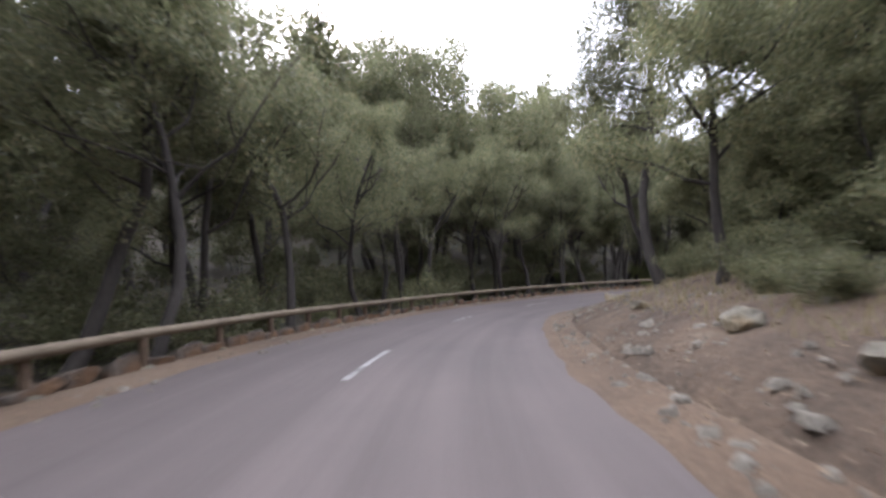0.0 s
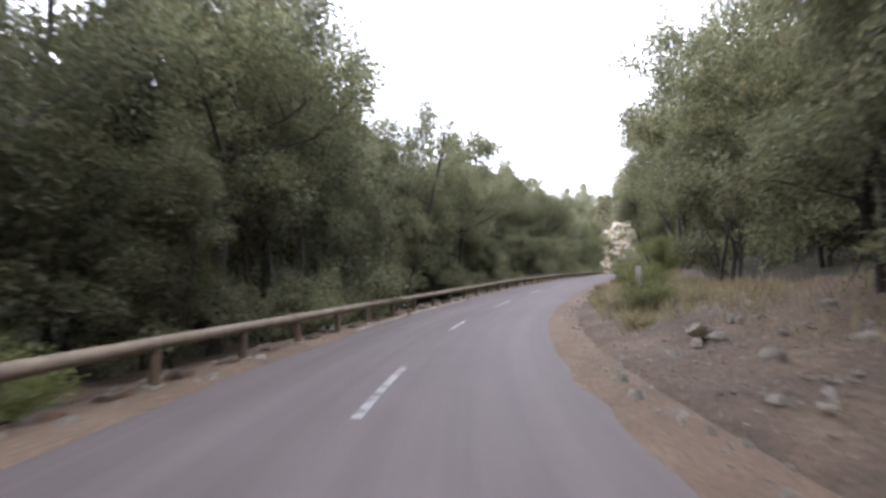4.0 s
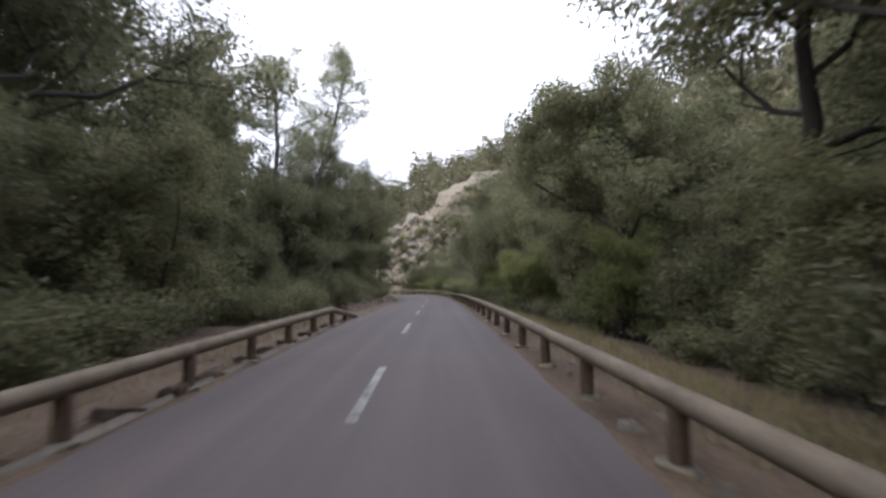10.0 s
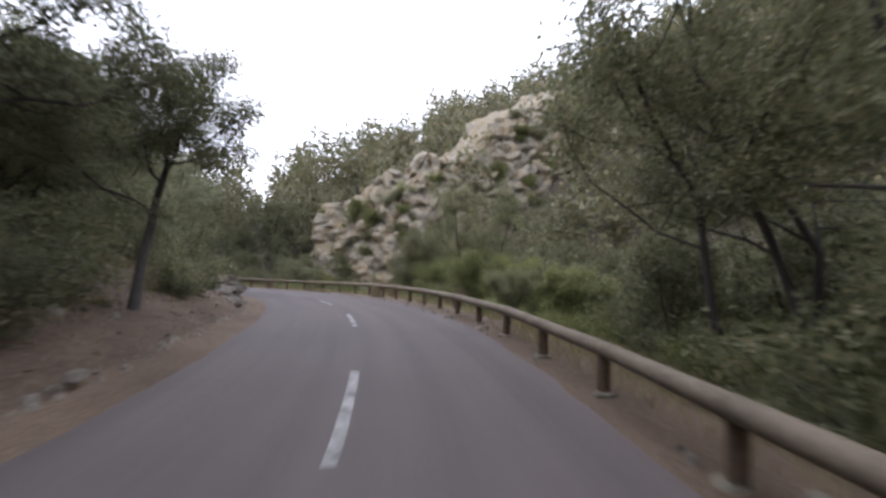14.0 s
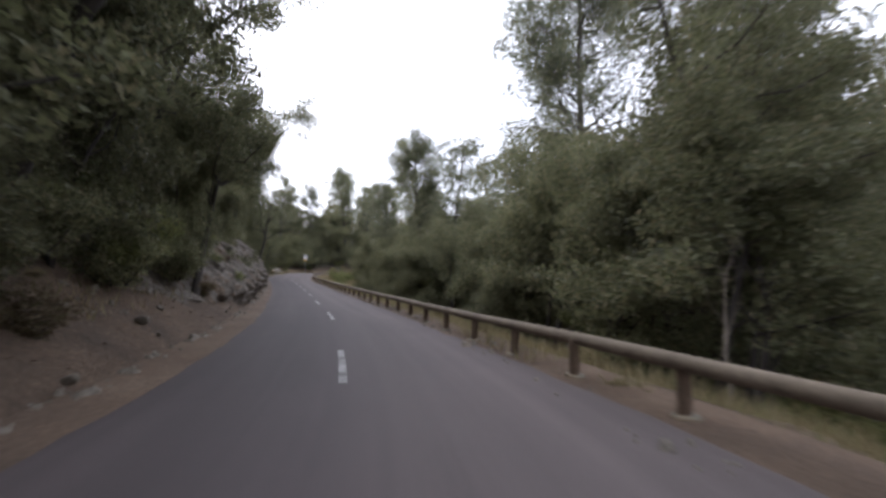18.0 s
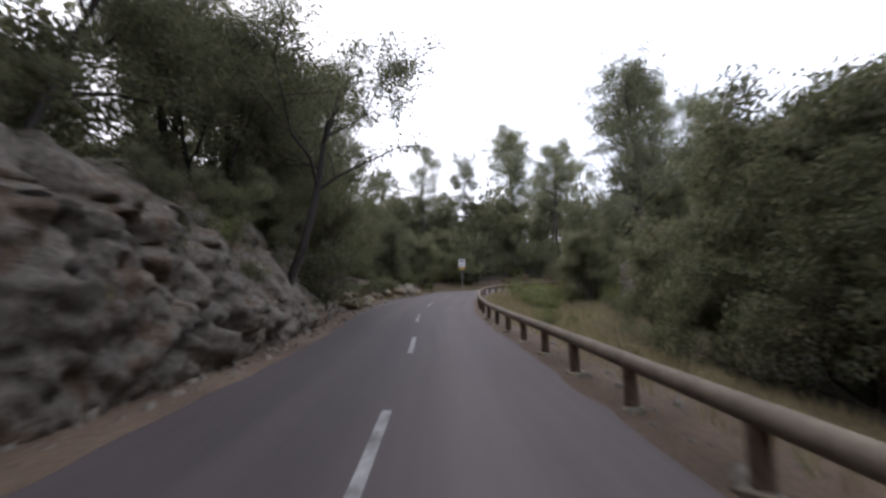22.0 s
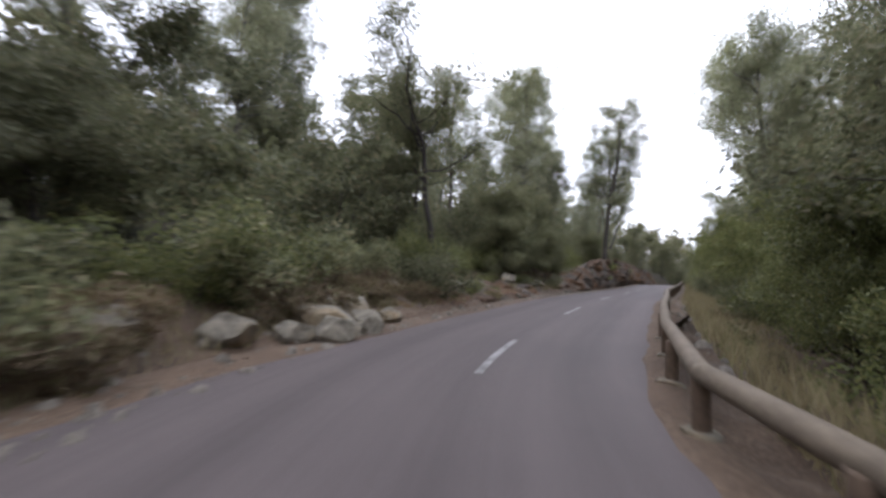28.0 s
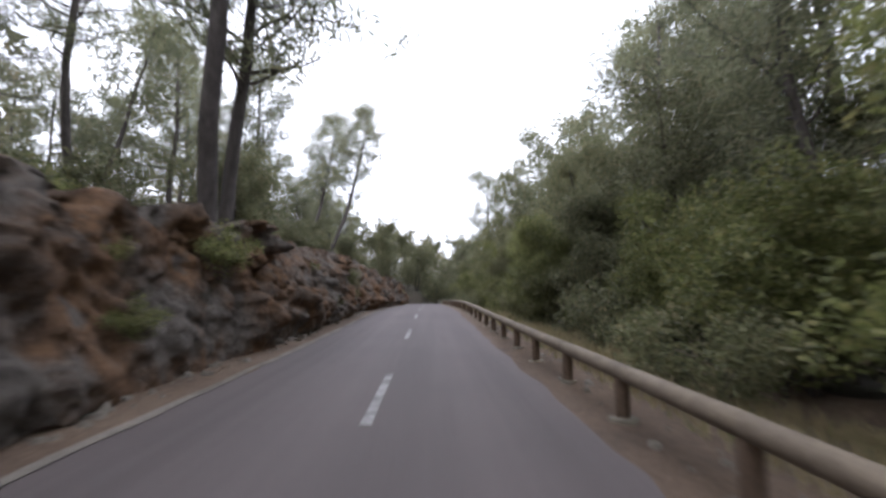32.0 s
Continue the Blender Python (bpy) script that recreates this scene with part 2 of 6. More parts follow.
M_FAR = mat_leaf("hillside_pines", (0.07, 0.071, 0.035), (0.14, 0.135, 0.07), (0.2, 0.165, 0.1), 0.6, 0.35)

# ---- building helpers ----


def mesh_from(name, verts, faces, material, smooth=False, uv=None):
    me = bpy.data.meshes.new(name)
    me.from_pydata([tuple(v) for v in verts], [], [tuple(f) for f in faces])
    me.materials.append(material)
    if smooth:
        me.polygons.foreach_set("use_smooth", [True] * len(me.polygons))
    if uv is not None:
        lay = me.uv_layers.new(name="UVMap")
        idx = np.empty(len(me.loops), dtype=np.int32)
        me.loops.foreach_get("vertex_index", idx)
        lay.data.foreach_set("uv", np.asarray(uv, dtype=np.float32)[idx].ravel())
    me.update()
    return me


def fast_mesh(name, verts, quads, material, smooth=False):
    """A mesh of many quads or triangles from arrays."""
    verts, quads = np.asarray(verts, np.float32), np.asarray(quads, np.int32)
    k = quads.shape[1]
    me = bpy.data.meshes.new(name)
    me.vertices.add(len(verts))
    me.vertices.foreach_set("co", verts.ravel())
    me.loops.add(quads.size)
    me.loops.foreach_set("vertex_index", quads.ravel())
    me.polygons.add(len(quads))
    me.polygons.foreach_set("loop_start", np.arange(0, quads.size, k, dtype=np.int32))
    me.materials.append(material)
    me.update(calc_edges=True)
    if smooth:
        me.polygons.foreach_set("use_smooth", [True] * len(me.polygons))
    me.validate()
    return me


def part(name, me, parent, label="", at=None):
    ob = new(name, me)
    ob.parent = parent
    if at is not None:
        ob.matrix_basis = at
    if label:
        tagged(ob, label)
    return ob


def empty(name, m, label, category, group="", kind=""):
    e = new(name)
    e.empty_display_size = 0.3
    e.matrix_basis = m
    return tagged(e, label, category, group, kind)


def grid_faces(nu, nv):
    i = np.arange(nu - 1)[:, None] * nv + np.arange(nv - 1)[None, :]
    return np.stack([i, i + nv, i + nv + 1, i + 1], -1).reshape(-1, 4)


def fbm(x, y, z=0.0, octaves=4):
    return noise.fractal(Vector((x, y, z)), 1.0, 2.0, octaves)


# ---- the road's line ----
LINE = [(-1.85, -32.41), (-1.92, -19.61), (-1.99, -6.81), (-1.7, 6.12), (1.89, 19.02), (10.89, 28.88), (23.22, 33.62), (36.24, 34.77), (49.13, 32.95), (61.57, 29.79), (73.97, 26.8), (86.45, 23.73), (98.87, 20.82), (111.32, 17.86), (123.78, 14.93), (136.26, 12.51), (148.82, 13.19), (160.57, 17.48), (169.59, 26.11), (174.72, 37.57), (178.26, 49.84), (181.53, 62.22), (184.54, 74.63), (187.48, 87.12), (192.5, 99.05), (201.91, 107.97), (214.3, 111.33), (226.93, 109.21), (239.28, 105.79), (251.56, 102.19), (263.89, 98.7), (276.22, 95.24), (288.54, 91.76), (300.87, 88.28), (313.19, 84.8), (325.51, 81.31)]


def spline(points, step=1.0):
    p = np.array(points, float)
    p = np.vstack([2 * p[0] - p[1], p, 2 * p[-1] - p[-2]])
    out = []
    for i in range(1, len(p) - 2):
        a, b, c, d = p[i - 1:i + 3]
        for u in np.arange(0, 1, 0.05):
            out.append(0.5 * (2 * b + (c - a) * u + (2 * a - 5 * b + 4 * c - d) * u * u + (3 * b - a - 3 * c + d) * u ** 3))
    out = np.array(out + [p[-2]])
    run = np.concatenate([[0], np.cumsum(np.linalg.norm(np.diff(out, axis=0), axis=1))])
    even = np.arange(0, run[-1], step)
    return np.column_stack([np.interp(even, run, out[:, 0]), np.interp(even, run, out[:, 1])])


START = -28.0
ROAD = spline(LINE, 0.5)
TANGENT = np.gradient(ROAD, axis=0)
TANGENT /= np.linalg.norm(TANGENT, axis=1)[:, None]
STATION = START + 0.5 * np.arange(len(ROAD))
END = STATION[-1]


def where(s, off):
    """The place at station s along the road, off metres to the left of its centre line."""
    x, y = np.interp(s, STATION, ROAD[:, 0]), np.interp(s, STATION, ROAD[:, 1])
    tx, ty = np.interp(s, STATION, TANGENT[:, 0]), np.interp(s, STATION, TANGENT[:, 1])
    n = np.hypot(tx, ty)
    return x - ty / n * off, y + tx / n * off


def heading(s):
    return math.degrees(math.atan2(np.interp(s, STATION, TANGENT[:, 1]), np.interp(s, STATION, TANGENT[:, 0])))


# half widths of the asphalt, left and right, by station
LEFT_W = [(-28, 3.3), (10, 3.3), (25, 2.8), (45, 2.6), (75, 2.5), (95, 2.2), (180, 2.3), (230, 2.4), (262, 2.7), (275, 3.4), (282, 3.6), (287, 5.8), (292, 7.2), (297, 6.0), (301, 4.6), (305, 3.6), (311, 2.7), (320, 2.7), (335, 2.5), (420, 2.5)]
RIGHT_W = [(-28, 3.3), (10, 3.3), (25, 3.2), (40, 2.8), (60, 2.7), (160, 2.3), (175, 2.9), (190, 3.9), (202, 3.9), (218, 2.75), (240, 2.5), (288, 2.4), (295, 1.8), (299, 1.7), (303, 1.68), (307, 1.8), (311, 2.2), (314, 2.3), (420, 2.35)]


def table(rows, s):
    a = np.array(rows)
    return np.interp(s, a[:, 0], a[:, 1])


# the road dips into the first bend, climbs along the straight and sinks again through the long bend
CLIMB = [(-28, 0.88), (-12, 0.36), (4, -0.52), (12, -1.12), (20, -1.84), (28, -2.42), (36, -2.79), (44, -3.06), (52, -3.22), (60, -3.27), (68, -3.16), (76, -2.89), (84, -2.53), (100, -2.08), (116, -1.93), (132, -1.64), (148, -1.63), (164, -1.79), (172, -1.54), (180, -1.59), (188, -1.7), (196, -1.81), (204, -1.73), (212, -1.7), (228, -1.4), (244, -1.03), (260, -0.53), (276, 0.44), (292, 1.26), (300, 1.38), (308, 1.78), (316, 2.13), (324, 2.45), (340, 2.82), (356, 3.22), (372, 3.75)]
k_soft = np.hanning(27)[1:-1]
CLIMB_LINE = np.convolve(table(CLIMB, np.concatenate([START - 0.5 * np.arange(12, 0, -1), STATION, END + 0.5 * np.arange(1, 13)])), k_soft / k_soft.sum(), "same")[12:-12]


def climb(s):
    """Height of the road's centre line at station s."""
    return np.interp(s, STATION, CLIMB_LINE)


def beside(s, off):
    """Like where(), but keeps clear of the widened asphalt at the right-hand bend."""
    return where(s, off + max(0.0, float(table(LEFT_W, s)) - 3.6) if off > 0 else off)


# the lie of the land: heights at these distances from the asphalt's edge, by station
REACH = np.array([0.0, 1.0, 2.2, 4.0, 7.0, 12.0, 20.0, 30.0, 45.0, 80.0])


def lie(rows, s, *heights):
    rows.append((s, heights))


LAND_LEFT = []
lie(LAND_LEFT, -28, 0, 0, -0.3, -0.8, -1.0, -0.4, 2.0, 6.0, 15, 32)
lie(LAND_LEFT, 50, 0, 0, -0.3, -0.8, -1.0, -0.4, 2.0, 6.0, 15, 32)
lie(LAND_LEFT, 80, 0, 0, -0.3, -0.9, -1.4, -1.2, 0.0, 2.0, 7, 20)
lie(LAND_LEFT, 118, 0, 0, -0.2, -0.6, -0.8, -0.6, 1.0, 3.0, 8, 18)
lie(LAND_LEFT, 140, 0, 0.05, 0.3, 0.8, 1.5, 2.6, 4.5, 7.0, 10, 18)
lie(LAND_LEFT, 170, 0, 0.1, 0.5, 1.0, 1.8, 3.2, 5.5, 8.0, 11, 18)
lie(LAND_LEFT, 196, 0, 0.1, 0.6, 1.6, 3.2, 5.5, 8.0, 10.0, 13, 20)
lie(LAND_LEFT, 225, 0, 0.2, 1.0, 2.6, 5.0, 7.5, 10.0, 13.0, 17, 26)
lie(LAND_LEFT, 255, 0, 0.2, 0.9, 2.2, 4.2, 6.5, 9.0, 12.0, 16, 24)
lie(LAND_LEFT, 275, 0, 0.1, 0.4, 1.0, 2.4, 4.5, 7.0, 10.0, 14, 20)
lie(LAND_LEFT, 300, 0, 0.05, 0.2, 0.6, 1.5, 3.0, 5.0, 7.0, 10, 16)
lie(LAND_LEFT, 325, 0, 0.1, 0.4, 1.1, 1.9, 3.0, 4.5, 6.0, 8, 14)
lie(LAND_LEFT, 342, 0, 0.05, 0.4, 2.2, 2.8, 3.4, 4.5, 6.0, 8, 14)
lie(LAND_LEFT, 420, 0, 0.05, 0.4, 2.3, 3.0, 3.6, 5.0, 7.0, 9, 15)
LAND_RIGHT = []
lie(LAND_RIGHT, -28, 0, 0.1, 0.4, 0.8, 1.3, 2.4, 5.0, 9.0, 17, 28)
lie(LAND_RIGHT, 12, 0, 0.15, 0.6, 1.15, 1.8, 3.0, 5.4, 9.0, 17, 28)
lie(LAND_RIGHT, 35, 0, 0.12, 0.5, 1.0, 1.9, 3.6, 7.0, 11.0, 17, 26)
lie(LAND_RIGHT, 60, 0, 0.1, 0.4, 0.9, 1.7, 3.0, 6.0, 9.0, 14, 22)
lie(LAND_RIGHT, 95, 0, 0.05, 0.2, 0.5, 1.2, 2.4, 4.8, 8.0, 13, 20)
lie(LAND_RIGHT, 112, 0, 0.0, -0.2, -0.5, -0.6, 0.0, 2.0, 5.0, 10, 18)
lie(LAND_RIGHT, 140, 0, 0.0, -0.3, -0.8, -1.5, -1.6, 0.0, 4.0, 13, 30)
lie(LAND_RIGHT, 160, 0, 0.0, -0.3, -0.9, -1.6, -1.8, -1.0, 3.0, 13, 34)
lie(LAND_RIGHT, 176, 0, 0.0, -0.3, -0.9, -1.6, -1.6, 0.0, 3.5, 14, 42)
lie(LAND_RIGHT, 190, 0, 0.0, -0.3, -0.9, -1.8, -1.8, 0.0, 4.0, 20, 48)
lie(LAND_RIGHT, 205, 0, 0.0, -0.3, -0.9, -1.8, -1.8, 0.0, 5.0, 16, 36)
lie(LAND_RIGHT, 235, 0, 0.0, -0.3, -0.9, -1.6, -2.0, -0.6, 2.5, 7, 16)
lie(LAND_RIGHT, 258, 0, 0.0, -0.3, -0.9, -1.2, -1.0, -0.4, 0.4, 3, 8)
lie(LAND_RIGHT, 270, 0, 0.0, -0.4, -0.9, -0.9, -0.4, 0.4, 0.8, 2, 6)
lie(LAND_RIGHT, 286, 0, 0.0, -0.4, -1.0, -1.2, -1.2, -0.8, -0.4, 1, 5)
lie(LAND_RIGHT, 294, 0, -0.5, -1.1, -1.5, -1.7, -1.7, -1.4, -1.0, 0, 4)
lie(LAND_RIGHT, 314, 0, -0.5, -1.1, -1.4, -1.6, -1.7, -1.6, -1.2, 0, 4)
lie(LAND_RIGHT, 330, 0, 0.0, -0.2, -0.5, -0.8, -0.9, -0.5, 0.5, 2, 6)
lie(LAND_RIGHT, 420, 0, 0.0, -0.2, -0.4, -0.6, -0.5, 0.0, 1.0, 3, 8)


def land(rows, s, d):
    st = np.array([r[0] for r in rows], float)
    h = np.array([r[1] for r in rows], float)
    i = np.clip(np.searchsorted(st, s) - 1, 0, len(st) - 2)
    f = np.clip((s - st[i]) / (st[i + 1] - st[i]), 0, 1)[:, None]
    prof = h[i] * (1 - f) + h[i + 1] * f
    j = np.clip(np.searchsorted(REACH, d) - 1, 0, len(REACH) - 2)
    g = np.clip((d - REACH[j]) / (REACH[j + 1] - REACH[j]), 0, 1.4)
    r = np.arange(len(s))
    return prof[r, j] * (1 - g) + prof[r, j + 1] * g


def nearest(x, y):
    """Station, signed offset (left positive) of places in the plan."""
    s, o = np.empty(len(x)), np.empty(len(x))
    for a in range(0, len(x), 4000):
        px, py = x[a:a + 4000], y[a:a + 4000]
        i = np.argmin((px[:, None] - ROAD[None, ::2, 0]) ** 2 + (py[:, None] - ROAD[None, ::2, 1]) ** 2, 1) * 2
        dx, dy = px - ROAD[i, 0], py - ROAD[i, 1]
        s[a:a + 4000] = STATION[i]
        o[a:a + 4000] = np.copysign(np.hypot(dx, dy), TANGENT[i, 0] * dy - TANGENT[i, 1] * dx)
    return s, o


def axis_steps(lo, hi, step, far):
    mid = np.arange(lo, hi + step, step)
    out, d = [], step
    while not out or out[-1] < far:
        d *= 1.35
        out.append((out[-1] if out else 0) + d)
    out = np.array(out)
    return np.concatenate([(lo - out)[::-1], mid, mid[-1] + out])


GX, GY = axis_steps(-60, 350, 1.25, 2500), axis_steps(-70, 190, 1.25, 2500)
mx, my = np.meshgrid(GX, GY, indexing="ij")
g_s, g_o = nearest(mx.ravel(), my.ravel())
g_d = np.where(g_o > 0, g_o - table(LEFT_W, g_s), -g_o - table(RIGHT_W, g_s))
g_z = np.where(g_o > 0, land(LAND_LEFT, g_s, np.maximum(g_d, 0)), land(LAND_RIGHT, g_s, np.maximum(g_d, 0)))
g_z = np.minimum(g_z, 52.0).reshape(mx.shape)
keep = np.clip((g_d.reshape(mx.shape) - 3.0) / 6.0, 0, 1)
for _ in range(6):
    b = g_z.copy()
    b[1:-1, 1:-1] = (g_z[1:-1, 1:-1] * 2 + g_z[:-2, 1:-1] + g_z[2:, 1:-1] + g_z[1:-1, :-2] + g_z[1:-1, 2:]) / 6
    g_z = g_z * (1 - keep) + b * keep
rough_land = np.array([fbm(px * 0.22, py * 0.22) * 0.35 + fbm(px * 0.9, py * 0.9, 3.0, 2) * 0.06 for px, py in zip(mx.ravel(), my.ravel())]).reshape(mx.shape)
gd = g_d.reshape(mx.shape)
g_z = g_z + rough_land * np.clip((gd - 0.8) / 4.0, 0, 1)
g_z = np.where(gd < 0.9, np.minimum(g_z, -0.035), g_z)
# the whole land follows the road's rise and fall
g_c = climb(g_s).reshape(mx.shape)
for _ in range(60):
    b = g_c.copy()
    b[1:-1, 1:-1] = (g_c[:-2, 1:-1] + g_c[2:, 1:-1] + g_c[1:-1, :-2] + g_c[1:-1, 2:]) / 4
    g_c = g_c * (1 - keep) + b * keep
g_z = g_z + g_c


def ground_z(x, y):
    i = np.clip(np.searchsorted(GX, x) - 1, 0, len(GX) - 2)
    j = np.clip(np.searchsorted(GY, y) - 1, 0, len(GY) - 2)
    u, v = (x - GX[i]) / (GX[i + 1] - GX[i]), (y - GY[j]) / (GY[j + 1] - GY[j])
    return float(g_z[i, j] * (1 - u) * (1 - v) + g_z[i + 1, j] * u * (1 - v) + g_z[i, j + 1] * (1 - u) * v + g_z[i + 1, j + 1] * u * v)


sunk = (g_o < 0) & (g_s > 286) & (g_s < 321)
low = g_z - (0.4 + 0.9 * sunk.reshape(mx.shape)) * np.clip((6.0 - gd) / 1.5, 0, 1)
ground = new("ground", fast_mesh("ground", np.column_stack([mx.ravel(), my.ravel(), low.ravel()]), grid_faces(len(GX), len(GY)), M_FLOOR, True))
tagged(ground, "wooded ground covered in brown leaf litter and thin grass", "ground", kind="structure")


def strip(name, offs, heights, material, s0, s1, step=0.5, ragged=0.0, seed=0.0):
    """A band along the road: offsets and heights are functions of the station."""
    st = np.arange(s0, s1, step)
    rows, uv = [], []
    for k, (o, h) in enumerate(zip(offs, heights)):
        ov = np.array([o(s) for s in st])
        if ragged and k in (0, len(offs) - 1):
            ov = ov + np.array([ragged * fbm(s * 0.7, seed + k, 0.0, 3) for s in st])
        x, y = where(st, ov)
        rows.append(np.column_stack([x, y, [h(s) for s in st] + climb(st)]))
        uv.append(np.column_stack([st, ov]))
    v, q = np.stack(rows, 1).reshape(-1, 3), np.stack(uv, 1).reshape(-1, 2)
    return mesh_from(name, v, grid_faces(len(st), len(offs))[:, ::-1], material, True, q)


STEEP = [(284, 1.0), (290, 0.35), (317, 0.35), (323, 1.0)]


def cut(rows, f, add=0.0):
    """An edge of the asphalt, moved out by add; less at the steep inside of the right-hand bend."""
    return lambda s: f * (table(rows, s) + add * (float(table(STEEP, s)) if f < 0 and add > 0 else 1.0))


flat = lambda h: (lambda s: h)
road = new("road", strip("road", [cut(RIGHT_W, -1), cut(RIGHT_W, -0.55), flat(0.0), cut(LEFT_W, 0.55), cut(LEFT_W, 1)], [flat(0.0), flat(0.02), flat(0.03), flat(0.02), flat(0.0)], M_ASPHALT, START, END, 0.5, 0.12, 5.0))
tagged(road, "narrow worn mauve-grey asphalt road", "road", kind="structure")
for side, rows, f in (("left", LEFT_W, 1), ("right", RIGHT_W, -1)):
    o = new("verge", strip("verge", [cut(rows, f, -0.3), cut(rows, f, 0.15), cut(rows, f, 0.6), cut(rows, f, 1.15), cut(rows, f, 1.5)], [flat(-0.02), flat(-0.002), flat(0.02), flat(0.0), flat(-0.16)], M_SOIL, START, END, 0.5, 0.15, 9.0 + f))
    tagged(o, "sandy red-brown earth verge beside the asphalt", "verge", kind="structure")


edge_strip = new("trim", strip("trim", [cut(LEFT_W, 1, -0.02), cut(LEFT_W, 1, 0.06), cut(LEFT_W, 1, 0.15)], [flat(0.012), flat(0.03), flat(0.005)], M_STONE, 326, END, 0.5, 0.06, 3.0))
tagged(edge_strip, "pale crumbling concrete edge of the asphalt", "road edge", kind="structure")

under_rail = new("trim", strip("trim", [cut(LEFT_W, 1, 0.14), cut(LEFT_W, 1, 0.2), cut(LEFT_W, 1, 0.27)], [flat(0.0), flat(0.06), flat(-0.01)], M_STONE, 62, 133, 0.2, 0.1, 13.0))
tagged(under_rail, "pale broken concrete footing edge under the guardrail", "road edge", kind="structure")

# banks beside the road, finer than the land behind them
def bank(rows, lands, f, seed):
    st = np.arange(START, END, 0.4)
    ds = np.array([0.75, 1.05, 1.4, 1.8, 2.3, 2.9, 3.6, 4.4, 5.2, 5.9, 6.6])
    edge, rise = table(rows, st), climb(st)
    near = table(STEEP, st) if f < 0 else np.ones(len(st))
    cols = []
    for k, d in enumerate(ds):
        x, y = where(st, f * (edge + d * (near + (1 - near) * min(1.0, (d - 0.75) / 4.0))))
        z = land(lands, st, np.full(len(st), d))
        w = min(max((d - 2.0) / 2.5, 0), 1)
        for i in range(len(st)):
            a = fbm(x[i] * 0.8, y[i] * 0.8, seed, 4) * 0.13 + fbm(x[i] * 3.1, y[i] * 3.1, seed, 2) * 0.035
            z[i] = z[i] * (1 - w) + (ground_z(x[i], y[i]) - rise[i]) * w + a * min(1, (d - 0.6) / 1.2)
        if k == 0:
            z = np.minimum(z, 0.0) - 0.15
        if k == len(ds) - 1:
            z -= 0.5
        cols.append(np.column_stack([x, y, z + rise]))
    v = np.stack(cols, 1).reshape(-1, 3)
    q = grid_faces(len(st), len(ds))
    return fast_mesh("bank", v, q[:, ::-1] if f > 0 else q, M_BANK, True)


for rows, lands, f in ((LEFT_W, LAND_LEFT, 1), (RIGHT_W, LAND_RIGHT, -1)):
    tagged(new("bank", bank(rows, lands, f, 4.0 + f)), "stony earth bank with dry leaves beside the road", "bank", kind="structure")

# broken white centre line
line = empty("centre_line", pose(0, 0, 0), "broken white centre line, worn paint on the asphalt", "road marking", kind="structure")
STARTS = [6.4, 16.3, 26.7, 37.1, 46.0, 54.4, 92.9, 100.4, 114.9, 122.0, 158.2, 193.2, 219.5, 234.2, 262.3, 269.7, 292.8, 300.3, 308.5, 333.0, 348.7, 356.7]
runs = []
for a, b in zip(STARTS[:-1], STARTS[1:]):
    n = max(1, round((b - a) / 7.55))
    runs += [a + (b - a) * k / n for k in range(n)]
runs += [STARTS[-1] + 7.8 * k for k in range(8)]
drift = lambda s: table([(-28, 0.0), (284, 0.0), (292, 0.9), (300, 0.75), (303, 0.15), (312, 0.05), (420, 0.0)], s)
for a in runs:
    part("dash", strip("dash", [lambda s: drift(s) - 0.06, lambda s: drift(s) + 0.06], [flat(0.0335), flat(0.0335)], M_PAINT, a, a + 2.81, 0.35, 0.008, a), line)

# ---- plants ----
rng = np.random.default_rng(7)


def tube(points, radii, sides=7):
    """Verts and quads of a bent, tapering round stem."""
    p, v, f = np.array(points, float), [], []
    for i in range(len(p)):
        t = p[min(i + 1, len(p) - 1)] - p[max(i - 1, 0)]
        t = t / max(np.linalg.norm(t), 1e-6)
        a = np.cross(t, (0.3, 1, 0.1) if abs(t[2]) > 0.8 else (0, 0, 1))
        a /= np.linalg.norm(a)
        b = np.cross(t, a)
        for k in range(sides):
            w = 2 * math.pi * k / sides
            v.append(p[i] + radii[i] * (math.cos(w) * a + math.sin(w) * b))
    for i in range(len(p) - 1):
        for k in range(sides):
            f.append((i * sides + k, i * sides + (k + 1) % sides, (i + 1) * sides + (k + 1) % sides, (i + 1) * sides + k))
    return np.array(v), np.array(f)


def join(pieces):
    v, f, n = [], [], 0
    for a, b in pieces:
        v.append(a)
        f.append(b + n)
        n += len(a)
    return np.vstack(v), np.vstack(f)


def limb(r, start, way, length, rad, bend=0.25, lift=0.15, n=6):
    """A wandering branch: its points and radii."""
    p, d, pts = np.array(start, float), np.array(way, float), []
    d /= np.linalg.norm(d)
    for i in range(n):
        pts.append(p.copy())
        d = d + r.normal(0, bend, 3) * (1 if i else 0.4) + np.array((0, 0, lift))
        d /= np.linalg.norm(d)
        p = p + d * length / (n - 1)
    return np.array(pts), np.linspace(rad, rad * 0.3, n)


